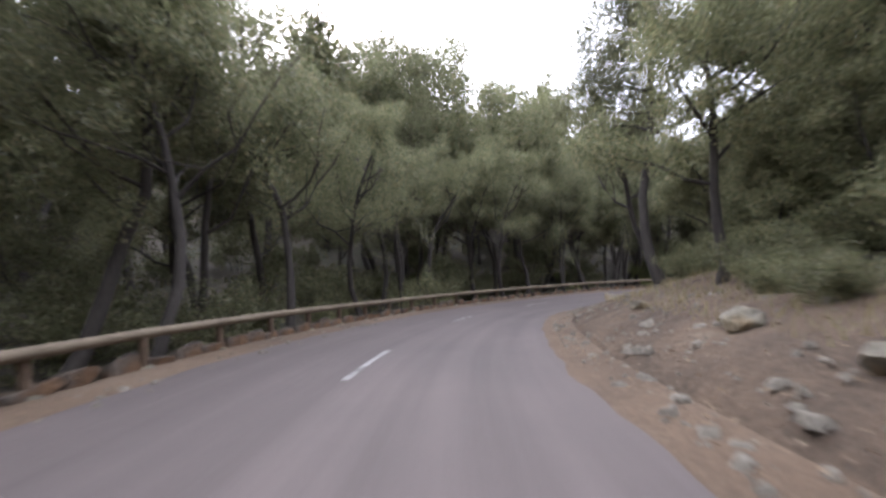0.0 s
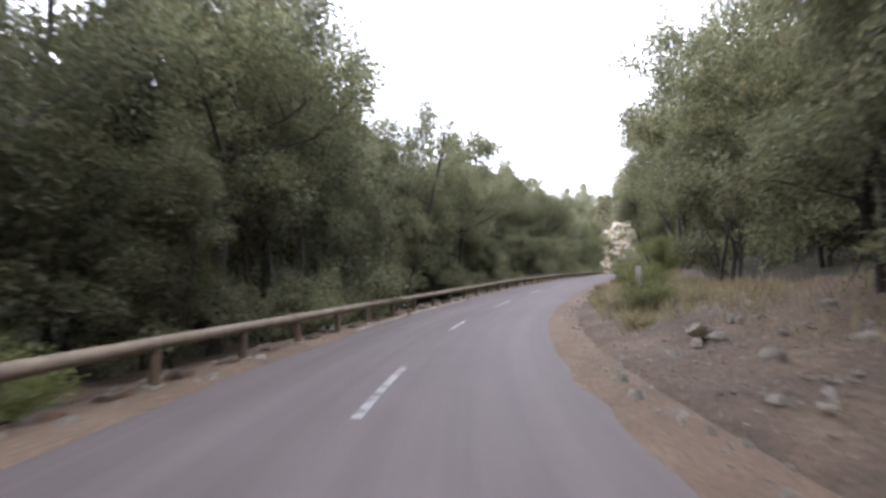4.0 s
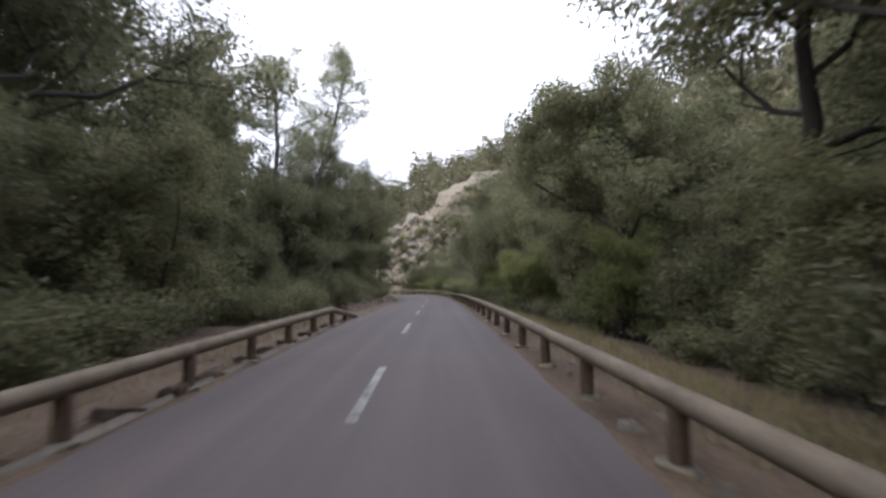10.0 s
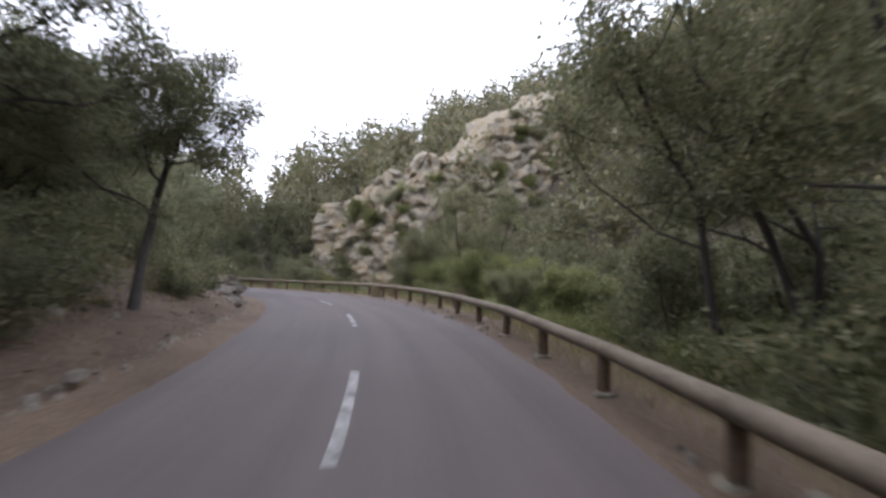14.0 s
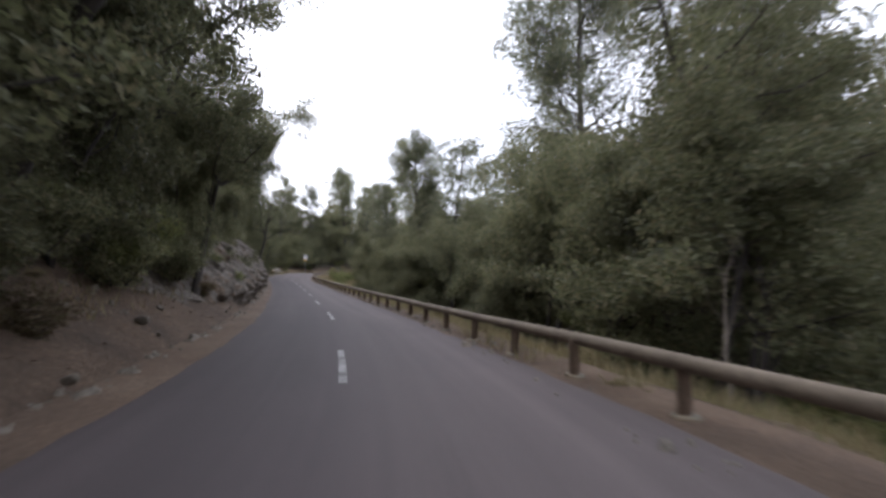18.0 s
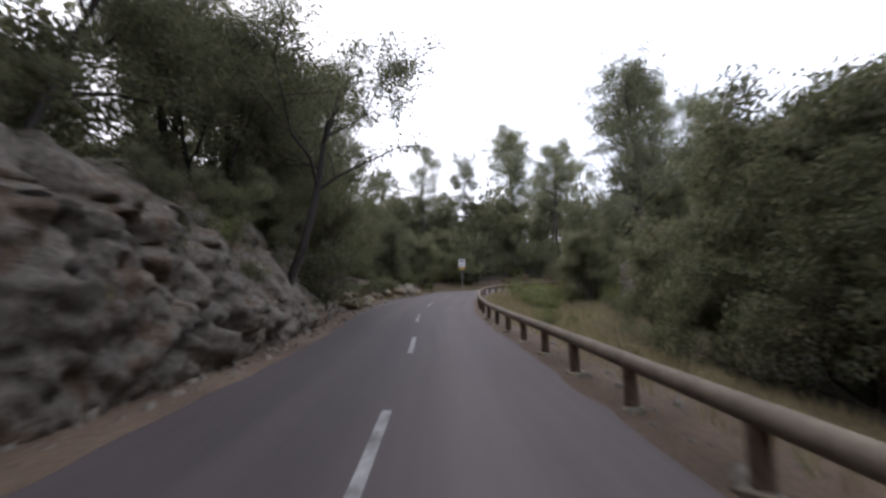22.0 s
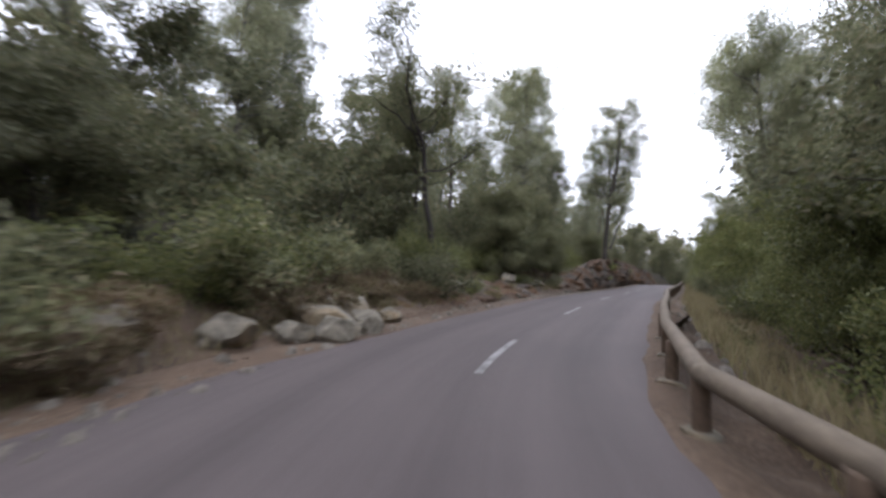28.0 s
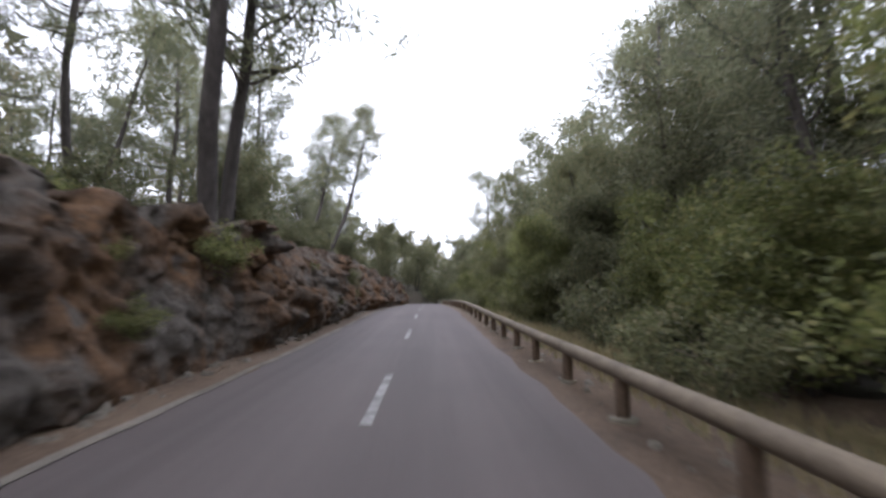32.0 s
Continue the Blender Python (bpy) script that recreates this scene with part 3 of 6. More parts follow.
def leaves(r, centres, spread, count, size, slim=0.5, squash=0.75):
    """Small pointed leaf sprigs scattered in clumps round the twigs."""
    c = np.asarray(centres)
    at = c[r.integers(0, len(c), count)]
    off = r.normal(0, 1, (count, 3))
    off /= np.linalg.norm(off, axis=1)[:, None]
    off *= (r.random(count) ** 0.5)[:, None] * np.asarray(spread) * np.array((1, 1, squash))
    pos = at + off
    a = r.normal(0, 1, (count, 3)) + off * 0.8
    a /= np.linalg.norm(a, axis=1)[:, None]
    b = np.cross(a, r.normal(0, 1, (count, 3)))
    b /= np.linalg.norm(b, axis=1)[:, None]
    ln = (size * r.uniform(0.6, 1.4, count))[:, None]
    v = np.stack([pos - a * ln * 0.4 + b * ln * slim, pos + a * ln * 1.4, pos - a * ln * 0.4 - b * ln * slim], 1).reshape(-1, 3)
    return v, np.arange(count * 3).reshape(-1, 3)


def oak_meshes(seed, height, spread, count, size=0.1, lean=0.15, stems=1, bare=0.3, material=None, clump=0.14, girth=0.0135):
    """Stems, branchwork and leaves of a broadleaved tree."""
    r = np.random.default_rng(seed)
    trunks, wood, tips = [], [], []
    limbs = 10 if stems == 1 else 7
    for _ in range(stems):
        way = np.array((r.normal(0, lean), r.normal(0, lean), 1.0))
        pts, rad = limb(r, (r.normal(0, 0.2) * (stems > 1), r.normal(0, 0.2) * (stems > 1), -0.3), way, height * r.uniform(0.68, 0.85), height * girth / stems ** 0.35, 0.16, 0.06, 9)
        rad[0] *= 1.3
        trunks.append(fast_mesh("trunk", *tube(pts, rad, 9), M_BARK, True))
        for k in range(limbs):
            u = bare + (1 - bare) * (k + r.random()) / limbs
            i = min(u * (len(pts) - 1), len(pts) - 1.01)
            p = pts[int(i)] + (pts[int(i) + 1] - pts[int(i)]) * (i - int(i))
            w = r.uniform(0, 2 * math.pi)
            ln = spread * r.uniform(0.7, 1.1) * (1.15 - 0.5 * u)
            q, qr = limb(r, p, (math.cos(w), math.sin(w), r.uniform(0.1, 0.9)), ln, rad[int(i)] * 0.5, 0.3, 0.14, 6)
            wood.append(tube(q, qr, 5))
            tips += [q[-1], q[-2], q[-3] * 0.5 + q[-2] * 0.5]
            for j in (1, 2, 3, 4):
                s, sr = limb(r, q[j], r.normal(0, 1, 3) + (0, 0, 0.6), ln * 0.5, qr[j] * 0.55, 0.35, 0.1, 4)
                wood.append(tube(s, sr, 4))
                tips += [s[-1], s[-2]]
        tips.append(pts[-1])
    tips = [t for t in tips if t[2] > height * bare * 0.5 + 0.15]
    lv, lf = leaves(r, tips, spread * clump + 0.12, count, size)
    return trunks, fast_mesh("branchwork", *join(wood), M_BARK, True), fast_mesh("leaves", lv, lf, material or M_OAK)


def pine_meshes(seed, height, spread, count, lean=0.06, bare=0.45, size=0.15, bend=0.07, whorls=42):
    r = np.random.default_rng(seed)
    wood, tips = [], []
    pts, rad = limb(r, (0, 0, -0.3), (r.normal(0, lean), r.normal(0, lean), 1), height, height * 0.0135, bend, 0.05, 12)
    rad[0] *= 1.4
    trunk = fast_mesh("trunk", *tube(pts, rad, 9), M_PINEBARK, True)
    for k in range(whorls):
        u = bare + (1 - bare) * (k + r.random()) / whorls
        i = min(u * (len(pts) - 1), len(pts) - 1.01)
        p = pts[int(i)] + (pts[int(i) + 1] - pts[int(i)]) * (i - int(i))
        w = r.uniform(0, 2 * math.pi)
        v = (u - bare) / (1 - bare)
        ln = spread * r.uniform(0.55, 1.1) * (1.0 if v < 0.55 else 1.0 - 0.9 * (v - 0.55)) * (0.75 + 0.5 * min(v, 0.5))
        q, qr = limb(r, p, (math.cos(w), math.sin(w), r.uniform(0.1, 0.6)), ln, max(rad[int(i)] * 0.35, 0.015), 0.22, 0.09, 6)
        wood.append(tube(q, qr, 4))
        if r.random() < 0.6 + 0.6 * v:
            tips += [q[-1], q[-2], q[-3]]
            for j in (2, 3, 4, 5):
                s, sr = limb(r, q[j], r.normal(0, 1, 3) + (0, 0, 0.8), ln * 0.4, qr[j] * 0.6, 0.3, 0.1, 3)
                wood.append(tube(s, sr, 3))
                tips += [s[-1]]
    tips.append(pts[-1])
    lv, lf = leaves(r, tips, spread * 0.15 + 0.12, count, size, 0.14, 0.7)
    return [trunk], fast_mesh("branchwork", *join(wood), M_PINEBARK, True), fast_mesh("needles", lv, lf, M_PINE)


def shrub_meshes(seed, height, spread, count, material, size=0.05, slim=0.5):
    r = np.random.default_rng(seed)
    wood, tips = [], []
    for _ in range(14):
        w = r.uniform(0, 2 * math.pi)
        k = r.uniform(0.2, 1.2)
        q, qr = limb(r, (r.normal(0, 0.15) * spread, r.normal(0, 0.15) * spread, -0.1), (math.cos(w) * k, math.sin(w) * k, 1), height * r.uniform(0.6, 1.05), 0.025, 0.22, 0.02, 5)
        wood.append(tube(q, qr, 4))
        tips += [q[1], q[2], q[3], q[4], q[4] * 0.7 + np.array((math.cos(w), math.sin(w), 0.5)) * spread * 0.3]
    lv, lf = leaves(r, tips, spread * 0.32, count, size, slim)
    return [], fast_mesh("branchwork", *join(wood), M_BARK, True), fast_mesh("leaves", lv, lf, material)


def plant(name, made, label, category, group):
    e = empty(name, pose(0, 0, -500), label, category, group)
    for t in made[0]:
        part("trunk", t, e)
    tagged(part("branchwork", made[1], e), kind="stuff")
    tagged(part("crown", made[2], e), kind="stuff")
    return e


OAK_L, BUSHY_L = "dark-leaved holm oak with a crooked dark trunk", "bushy holm oak in dark leaf down to the ground"
PINE_L, SHRUB_L = "tall grey-green pine with a bare trunk and airy crown", "olive-green evergreen bush under the roadside trees"
# height, spread, leaves, stems, bare share of the trunk
OAKS = [plant("holm_oak", oak_meshes(11 + i, h, sp, int(2.7 * n), 0.051, 0.2, st, ba), OAK_L, "tree", "holm oaks beside the road")
        for i, (h, sp, n, st, ba) in enumerate([(11.0, 3.9, 13000, 1, 0.38), (9.5, 3.4, 12000, 2, 0.3), (12.0, 4.0, 14000, 1, 0.42), (8.5, 3.3, 12000, 3, 0.3), (10.5, 3.6, 13000, 2, 0.36)])]
BIG = [plant("holm_oak", oak_meshes(31 + i, h, sp, int(2.6 * n), 0.052, 0.05, 1, 0.5, None, 0.14, 0.0155), "big old holm oak with a thick dark leaning trunk", "tree", "old oaks on the bank")
       for i, (h, sp, n) in enumerate([(13.0, 4.6, 15000), (13.5, 4.2, 15000)])]
BIG_PINES = [plant("aleppo_pine", pine_meshes(61 + i, h, sp, n, 0.04, ba, 0.19, 0.05, 80), "big airy pine standing above the oaks", "tree", "big pines above the wood")
             for i, (h, sp, n, ba) in enumerate([(22, 5.4, 42000, 0.4), (20, 4.8, 38000, 0.35)])]
BUSH_BACK = [plant("young_holm_oak", oak_meshes(91 + i, h, sp, int(1.4 * n), 0.1, 0.15, 3, 0.04), BUSHY_L, "tree", "young oaks in the wood")
             for i, (h, sp, n) in enumerate([(4.5, 2.6, 3000), (3.2, 2.1, 2300), (6.0, 2.9, 3600)])]
OAKS_BACK = [plant("holm_oak", oak_meshes(21 + i, h, sp, int(1.4 * n), 0.12, 0.15, st, ba), OAK_L, "tree", "holm oaks in the wood")
             for i, (h, sp, n, st, ba) in enumerate([(11.5, 3.9, 5200, 1, 0.35), (10.0, 3.6, 5000, 2, 0.25), (12.5, 4.0, 5400, 1, 0.3)])]
AIRY = [plant("holm_oak", oak_meshes(151 + i, h, sp, n, 0.052, 0.16, st, ba, None, 0.1, 0.0125), "tall holm oak with a bare crooked trunk and thin crown", "tree", "thin-crowned oaks behind the rail")
        for i, (h, sp, n, st, ba) in enumerate([(11.5, 4.6, 17000, 1, 0.4), (10.5, 4.2, 16000, 2, 0.36), (12.5, 4.8, 18000, 1, 0.45)])]
BUSHY = [plant("young_holm_oak", oak_meshes(41 + i, h, sp, int(3.0 * n), 0.048, 0.15, 3, 0.06), BUSHY_L, "tree", "young holm oaks at the roadside")
         for i, (h, sp, n) in enumerate([(5.5, 2.5, 13000), (4.2, 2.1, 10000), (7.0, 2.8, 15000)])]
GREENS = [plant("strawberry_tree", oak_meshes(51 + i, h, sp, int(2.8 * n), 0.047, 0.15, 3, 0.06, M_SHRUB), "bright green bushy tree leaning over the guardrail", "tree", "green bushy trees at the roadside")
          for i, (h, sp, n) in enumerate([(5.5, 2.6, 13000), (6.8, 2.9, 15000), (4.0, 2.1, 10000)])]
PINES = [plant("aleppo_pine", pine_meshes(71 + i, h, sp, int(1.6 * n), 0.06, ba, 0.125), PINE_L, "tree", "pines on the slopes")
         for i, (h, sp, n, ba) in enumerate([(13, 3.3, 11000, 0.35), (11, 2.9, 10000, 0.3), (15, 3.4, 12000, 0.45), (10, 2.5, 9000, 0.4)])]
PINES_BACK = [plant("aleppo_pine", pine_meshes(81 + i, h, sp, n, 0.06, ba, 0.26), PINE_L, "tree", "pines in the wood")
              for i, (h, sp, n, ba) in enumerate([(12, 3.2, 3800, 0.35), (14, 3.2, 4200, 0.45), (10, 2.7, 3400, 0.3)])]
SHRUBS = [plant("lentisk_bush", shrub_meshes(101 + i, h, sp, n, M_SHRUB, 0.05), SHRUB_L, "bush", "bushes under the trees")
          for i, (h, sp, n) in enumerate([(1.5, 1.3, 5000), (2.2, 1.6, 7000), (1.0, 1.0, 3200)])]
DARKS = [plant("oak_scrub", shrub_meshes(111 + i, h, sp, n, M_OAK, 0.06), "low dark evergreen oak scrub on the slope", "bush", "oak scrub under the trees")
         for i, (h, sp, n) in enumerate([(1.8, 1.5, 5000), (2.6, 1.9, 6500)])]
TUFTS = [plant("dry_grass_tuft", shrub_meshes(131 + i, h, sp, n, M_DRY, 0.16, 0.05), "low tuft of dry straw-coloured grass", "grass tuft", "dry tufts on the verge")
         for i, (h, sp, n) in enumerate([(0.45, 0.5, 700), (0.3, 0.4, 500)])]
BROOM = [plant("dry_shrub", shrub_meshes(141 + i, h, sp, n, M_BROOM, 0.08, 0.2), "dry brownish shrub on the sandy verge", "bush", "dry shrubs by the bend")
         for i, (h, sp, n) in enumerate([(1.1, 0.9, 3000), (1.6, 1.2, 4000)])]
PROTOTYPES = AIRY + BIG_PINES + BUSH_BACK + OAKS + BIG + OAKS_BACK + BUSHY + GREENS + PINES + PINES_BACK + SHRUBS + DARKS + TUFTS + BROOM
taken = []
behind = ([], [])


def put(proto, x, y, scale=1.0, turn=None, tip=0.0, tip_way=0.0, sink=0.08, z=None):
    """Copy a plant to a place; tip leans it by degrees towards a compass way."""
    turn = rng.uniform(0, 360) if turn is None else turn
    lean = pose(0, 0, 0, 0, 0, tip_way) @ pose(0, 0, 0, 0, tip, 0) @ pose(0, 0, 0, 0, 0, -tip_way)
    m = Matrix.Translation((x, y, (ground_z(x, y) if z is None else z) - sink)) @ lean @ pose(0, 0, 0, 0, 0, turn) @ Matrix.Diagonal((scale, scale, scale, 1))
    e = copy_thing(proto, m)
    e.matrix_basis = m
    taken.append((x, y))
    return e


def pick(seq):
    return seq[int(rng.integers(0, len(seq)))]


def stand(kind, s, off, scale=1.0, near=0.0):
    """One plant at a station and offset, unless another stands too close or the road runs there."""
    x, y = (float(c) for c in beside(s, off))
    ro = nearest(np.array([x]), np.array([y]))[1][0]
    if abs(ro) < abs(off) - 1.0 or abs(ro) < 3.4:
        return
    # a grassy clearing lies before the wall beyond the ravine
    if 188 < x < 205 and 74 < y < 92 and off < -4.5 and kind not in (TUFTS, SHRUBS):
        return
    # low growth only below the cliff
    if 160 < x < 190 and 13.9 - 0.33 * (x - 154) < y < 13.9 + 0.13 * (x - 154) and kind not in (TUFTS, SHRUBS, DARKS):
        return
    if near and any((x - a) ** 2 + (y - b) ** 2 < near * near for a, b in taken):
        return
    if kind is OAKS_BACK or kind is PINES_BACK or kind is BUSH_BACK:
        behind[kind is PINES_BACK].append((pick(kind), x, y, scale * rng.uniform(0.85, 1.2), rng.uniform(0, 2 * math.pi)))
        taken.append((x, y))
        return
    put(pick(kind), x, y, scale * rng.uniform(0.85, 1.2))
    if not near:
        taken.pop()


# trees that stand out singly: kind, place, scale, turn, lean and its compass way
put(BIG[0], 8.7, 15.7, 1.25, 30, 17, 150)
put(AIRY[2], 10.6, 20.4, 1.25, 90, 9, 150)
put(OAKS[0], 6.3, 7.3, 1.0, 200, 4, 150)
put(BUSHY[2], 8.2, 7.9, 0.8)
put(BUSHY[0], 9.0, 5.6, 0.9)
put(BIG[1], 14.7, 23.2, 1.0, 200, 6, 150)
put(OAKS[0], 13.2, 20.2, 1.05, 320, 3, 100)
put(OAKS[1], 20.3, 26.4, 0.95, 20, 3, 0)
put(BIG[1], 24.4, 23.4, 1.1, 80, 8, 120)
put(OAKS[0], 29.0, 24.0, 1.35, 60, 5, 100)
put(OAKS[2], 33.5, 25.0, 1.25, 10, 5, 100)
for x, y, k, kind in ((11.3, 37.7, 1.25, 4), (13.6, 38.9, 1.3, 2), (-9.0, 15.5, 1.2, 0), (-4.9, 35.3, 1.3, 1), (-6.7, 36.0, 1.35, 2), (-9.5, 41.0, 1.3, 4), (2.5, 36.5, 1.3, 3), (5.5, 40.5, 1.4, 0), (-10.5, 6.0, 1.2, 2), (-9.2, -1.0, 1.15, 4), (20.0, 42.5, 1.35, 2), (27.0, 43.0, 1.3, 1), (34.5, 42.5, 1.25, 0), (41.0, 42.0, 1.2, 4)):
    put(OAKS[kind], x, y, k * (1.8 if y > 34 and x < 8 else 1.2))
for i, (x, y, k) in enumerate(((-5.4, 18.3, 1.15), (-3.9, 22.1, 1.2), (-2.6, 24.6, 1.1), (3.1, 30.8, 1.25), (8.5, 34.9, 1.2), (5.2, 33.0, 1.1), (10.7, 36.6, 1.3), (14.5, 38.0, 1.15), (-7.2, 12.5, 1.2), (-7.6, 5.5, 1.15))):
    put(AIRY[i % 3], x, y, k)
put(OAKS[4], *(float(c) for c in where(213.5, 5.8)), 1.55, 10, 8, -70)
put(OAKS[2], 171.7, 41.8, 0.8, 130, 5, -60)
put(OAKS[2], 141.3, 16.6, 0.7, 80, 8, -60)
put(BIG_PINES[0], 194.8, 44.3, 1.2, 0)
for kind, s, off, k in ((BUSHY[2], 207.5, 6.4, 1.5), (BUSHY[2], 211.5, 6.0, 1.35), (BUSHY[0], 214.5, 5.6, 1.3), (BUSHY[2], 203.0, 6.2, 1.4), (OAKS[2], 206, 7.0, 1.35), (OAKS[0], 209.5, 7.6, 1.4), (OAKS[3], 203, 6.6, 1.3), (BUSHY[0], 207, 5.7, 0.75), (BUSHY[1], 210, 5.5, 0.9), (BUSHY[0], 204.5, 5.3, 0.8), (BUSHY[1], 201.5, 5.2, 0.9), (BUSHY[1], 199, 5.2, 0.8), (OAKS[2], 274, 8.2, 1.45), (OAKS[0], 270.5, 8.4, 1.45), (PINES[1], 278, 9.5, 1.4), (OAKS[4], 266.5, 7.4, 1.2), (OAKS[0], 300.5, -7.2, 1.25), (OAKS[2], 306, -7.8, 1.25), (OAKS[4], 296.0, -8.6, 1.05), (OAKS[3], 216.5, 5.8, 1.7), (OAKS[1], 220.5, 6.6, 1.35), (OAKS[0], 137, -8.6, 1.5), (OAKS[2], 141.5, -9.2, 1.45), (OAKS[1], 217, -11.0, 1.25), (OAKS[2], 221, -11.0, 1.2)):
    put(kind, *(float(c) for c in where(s, off)), k)
for kind, x, y, k in ((BUSHY[0], 195.7, 80.3, 0.85), (BUSHY[2], 204.2, 84.4, 0.9), (DARKS[1], 198.6, 86.0, 0.7), (SHRUBS[1], 200.5, 85.6, 0.6), (BUSHY[1], 193.6, 76.0, 0.9), (SHRUBS[0], 202.2, 85.2, 0.6)):
    put(kind, x, y, k)
for s, off, k in ((111.5, -7.4, 1.5), (116.5, -7.8, 1.65), (122.0, -7.6, 1.6), (128.0, -8.2, 1.5)):
    put(OAKS[0 if k > 1.55 else 2], *(float(c) for c in where(s, off)), k)
for x, y, k in ((171.0, 5.8, 1.15), (174.6, 3.8, 1.2), (178.5, 1.0, 1.1)):
    put(BUSHY[2], x, y, k)
put(PINES[3], 205.1, 40.1, 1.7, 90)
put(PINES[0], 114.5, 25.5, 1.0, 40)
put(PINES[2], 123.2, 25.6, 1.2, 100)
put(BIG_PINES[0], 197.5, 70.0, 0.8, 140, 3, 200)
for s, off, k in ((212, -7.6, 1.25), (216, -8.0, 1.3), (220, -8.2, 1.35), (236, -7.6, 0.9), (240, -8.0, 0.95), (244, -7.4, 0.9), (248.5, -7.8, 0.95), (253, -7.8, 0.9)):
    put(BUSHY[2], *(float(c) for c in where(s, off)), k)
put(BIG_PINES[0], 212.5, 131.0, 0.95, 120)
for kind, x, y, k in ((PINES[0], 196.5, 130.5, 1.3), (PINES[1], 203.0, 130.0, 1.5), (OAKS[1], 191.5, 126.5, 0.9), (PINES[3], 190.0, 131.0, 1.3)):
    put(kind, x, y, k)
put(PINES[1], 218.5, 132.5, 1.35, 20)
put(BIG_PINES[1], 202.8, 89.6, 0.75, 200, 5, -170)
put(BIG_PINES[1], 234.8, 128.8, 0.9, 20)
put(PINES[0], 239.5, 130.2, 1.2, 110)
put(PINES[0], 224.0, 130.5, 1.25, 170)
put(PINES[2], 216.5, 125.5, 1.2, 70)
put(PINES[2], 261.4, 104.2, 1.25, 30, 3, 0)
put(PINES[3], 262.1, 104.0, 1.6, 230, 2, 180)
put(PINES[0], 256.5, 113.6, 1.4, 60)
put(BIG_PINES[1], 250.5, 112.5, 0.85, 150)
put(PINES[1], 276.2, 104.9, 1.0, 10)
put(AIRY[2], 230.8, 115.8, 1.15, 20)
put(OAKS[1], 233.6, 117.6, 1.35, 100)
put(BIG_PINES[0], 240.9, 96.8, 0.75, 60)
put(PINES[2], 246.6, 94.0, 1.35, 200)
for x, y, k in ((159.0, 4.6, 0.9), (163.5, 3.4, 1.0), (167.0, 6.5, 0.8), (155.5, 3.2, 0.8), (170.5, 3.0, 1.0), (175.5, 4.5, 0.9), (151.5, 2.6, 1.0)):
    put(pick(GREENS), x, y, k)
put(AIRY[0], 181.4, 82.2, 1.25, 70, 3, 40)
put(BUSHY[1], 182.3, 83.6, 0.75)
put(AIRY[1], 179.0, 86.0, 0.9, 70, 5, -60)
put(OAKS[1], 183.0, 88.2, 0.8, 160, 8, -50)

# woods by stretch
def grow(side, a, b, first, depth, kind, rate, scale, room):
    """Plant a stretch of one side: nearest row, depth, kind, how many a metre, scale and room round each."""
    n = int((b - a) * rate)
    for k in range(n):
        s = a + (b - a) * (k + rng.random()) / n
        stand(kind, s, side * (first + depth * rng.random() ** 1.3), scale, room)


# valley side of the first bend
grow(1, -28, 58, 7.0, 8, AIRY, 0.25, 1.4, 2.3)
grow(1, -28, 58, 9.0, 8, OAKS, 0.12, 1.4, 2.3)
grow(1, -28, 60, 12, 12, OAKS_BACK, 0.5, 1.6, 2.4)
grow(1, -28, 60, 9, 30, BUSH_BACK, 1.6, 0.9, 1.5)
grow(1, -28, 60, 5.5, 12, DARKS, 0.3, 1.0, 1.2)
grow(1, -28, 60, 5.6, 14, SHRUBS, 0.3, 1.0, 1.0)
grow(1, -28, 55, 20, 24, OAKS_BACK, 0.75, 1.8, 2.6)
grow(1, 58, 133, 5.4, 5, BUSHY, 0.22, 1.0, 1.7)
grow(1, 58, 85, 6.0, 8, OAKS, 0.48, 1.5, 2.0)
grow(1, 85, 133, 6.0, 9, OAKS, 0.46, 1.4, 2.0)
grow(1, 40, 133, 12, 12, OAKS_BACK, 0.6, 1.5, 2.0)
grow(1, 58, 140, 8, 20, BUSH_BACK, 1.2, 1.1, 1.4)
grow(1, 98, 152, 5.7, 4, BUSHY, 0.5, 0.95, 1.4)
grow(1, 96, 152, 4.7, 3, DARKS, 0.6, 0.75, 0.9)
grow(1, 60, 120, 14, 14, PINES_BACK, 0.2, 1.0, 2.2)
grow(1, 58, 133, 4.6, 4, DARKS, 0.3, 1.0, 1.1)
# hill side of the first bend and after it
grow(-1, -28, 24, 8.5, 8, OAKS, 0.3, 1.4, 2.3)
grow(-1, -28, 52, 12, 18, OAKS_BACK, 0.75, 1.4, 2.0)
grow(-1, -28, 52, 10, 20, BUSH_BACK, 1.3, 0.9, 1.4)
grow(-1, 10, 50, 8.5, 10, SHRUBS, 0.35, 0.8, 1.2)
grow(-1, -24, 26, 10.5, 5, BUSHY, 0.35, 0.9, 1.6)
grow(-1, -24, 8, 7.9, 6, DARKS, 0.8, 0.7, 1.0)
grow(-1, 8, 20, 10.5, 4, DARKS, 0.5, 0.6, 1.0)
grow(-1, 16, 48, 8.6, 3, DARKS, 0.3, 0.7, 1.2)
grow(-1, 54, 72, 7.5, 5, BUSHY, 0.4, 1.1, 1.8)
grow(-1, 72, 104, 10, 5, BUSHY, 0.2, 1.0, 1.8)
grow(-1, 56, 108, 8.4, 6, OAKS, 0.5, 1.5, 2.1)
grow(-1, 54, 104, 13, 14, OAKS_BACK, 0.6, 1.4, 2.0)
grow(-1, 52, 110, 10, 20, BUSH_BACK, 1.0, 1.0, 1.4)
grow(-1, 55, 104, 5.2, 4, SHRUBS, 0.22, 0.6, 1.0)
grow(-1, 60, 106, 3.9, 2.5, TUFTS, 0.50, 1.0, 0)
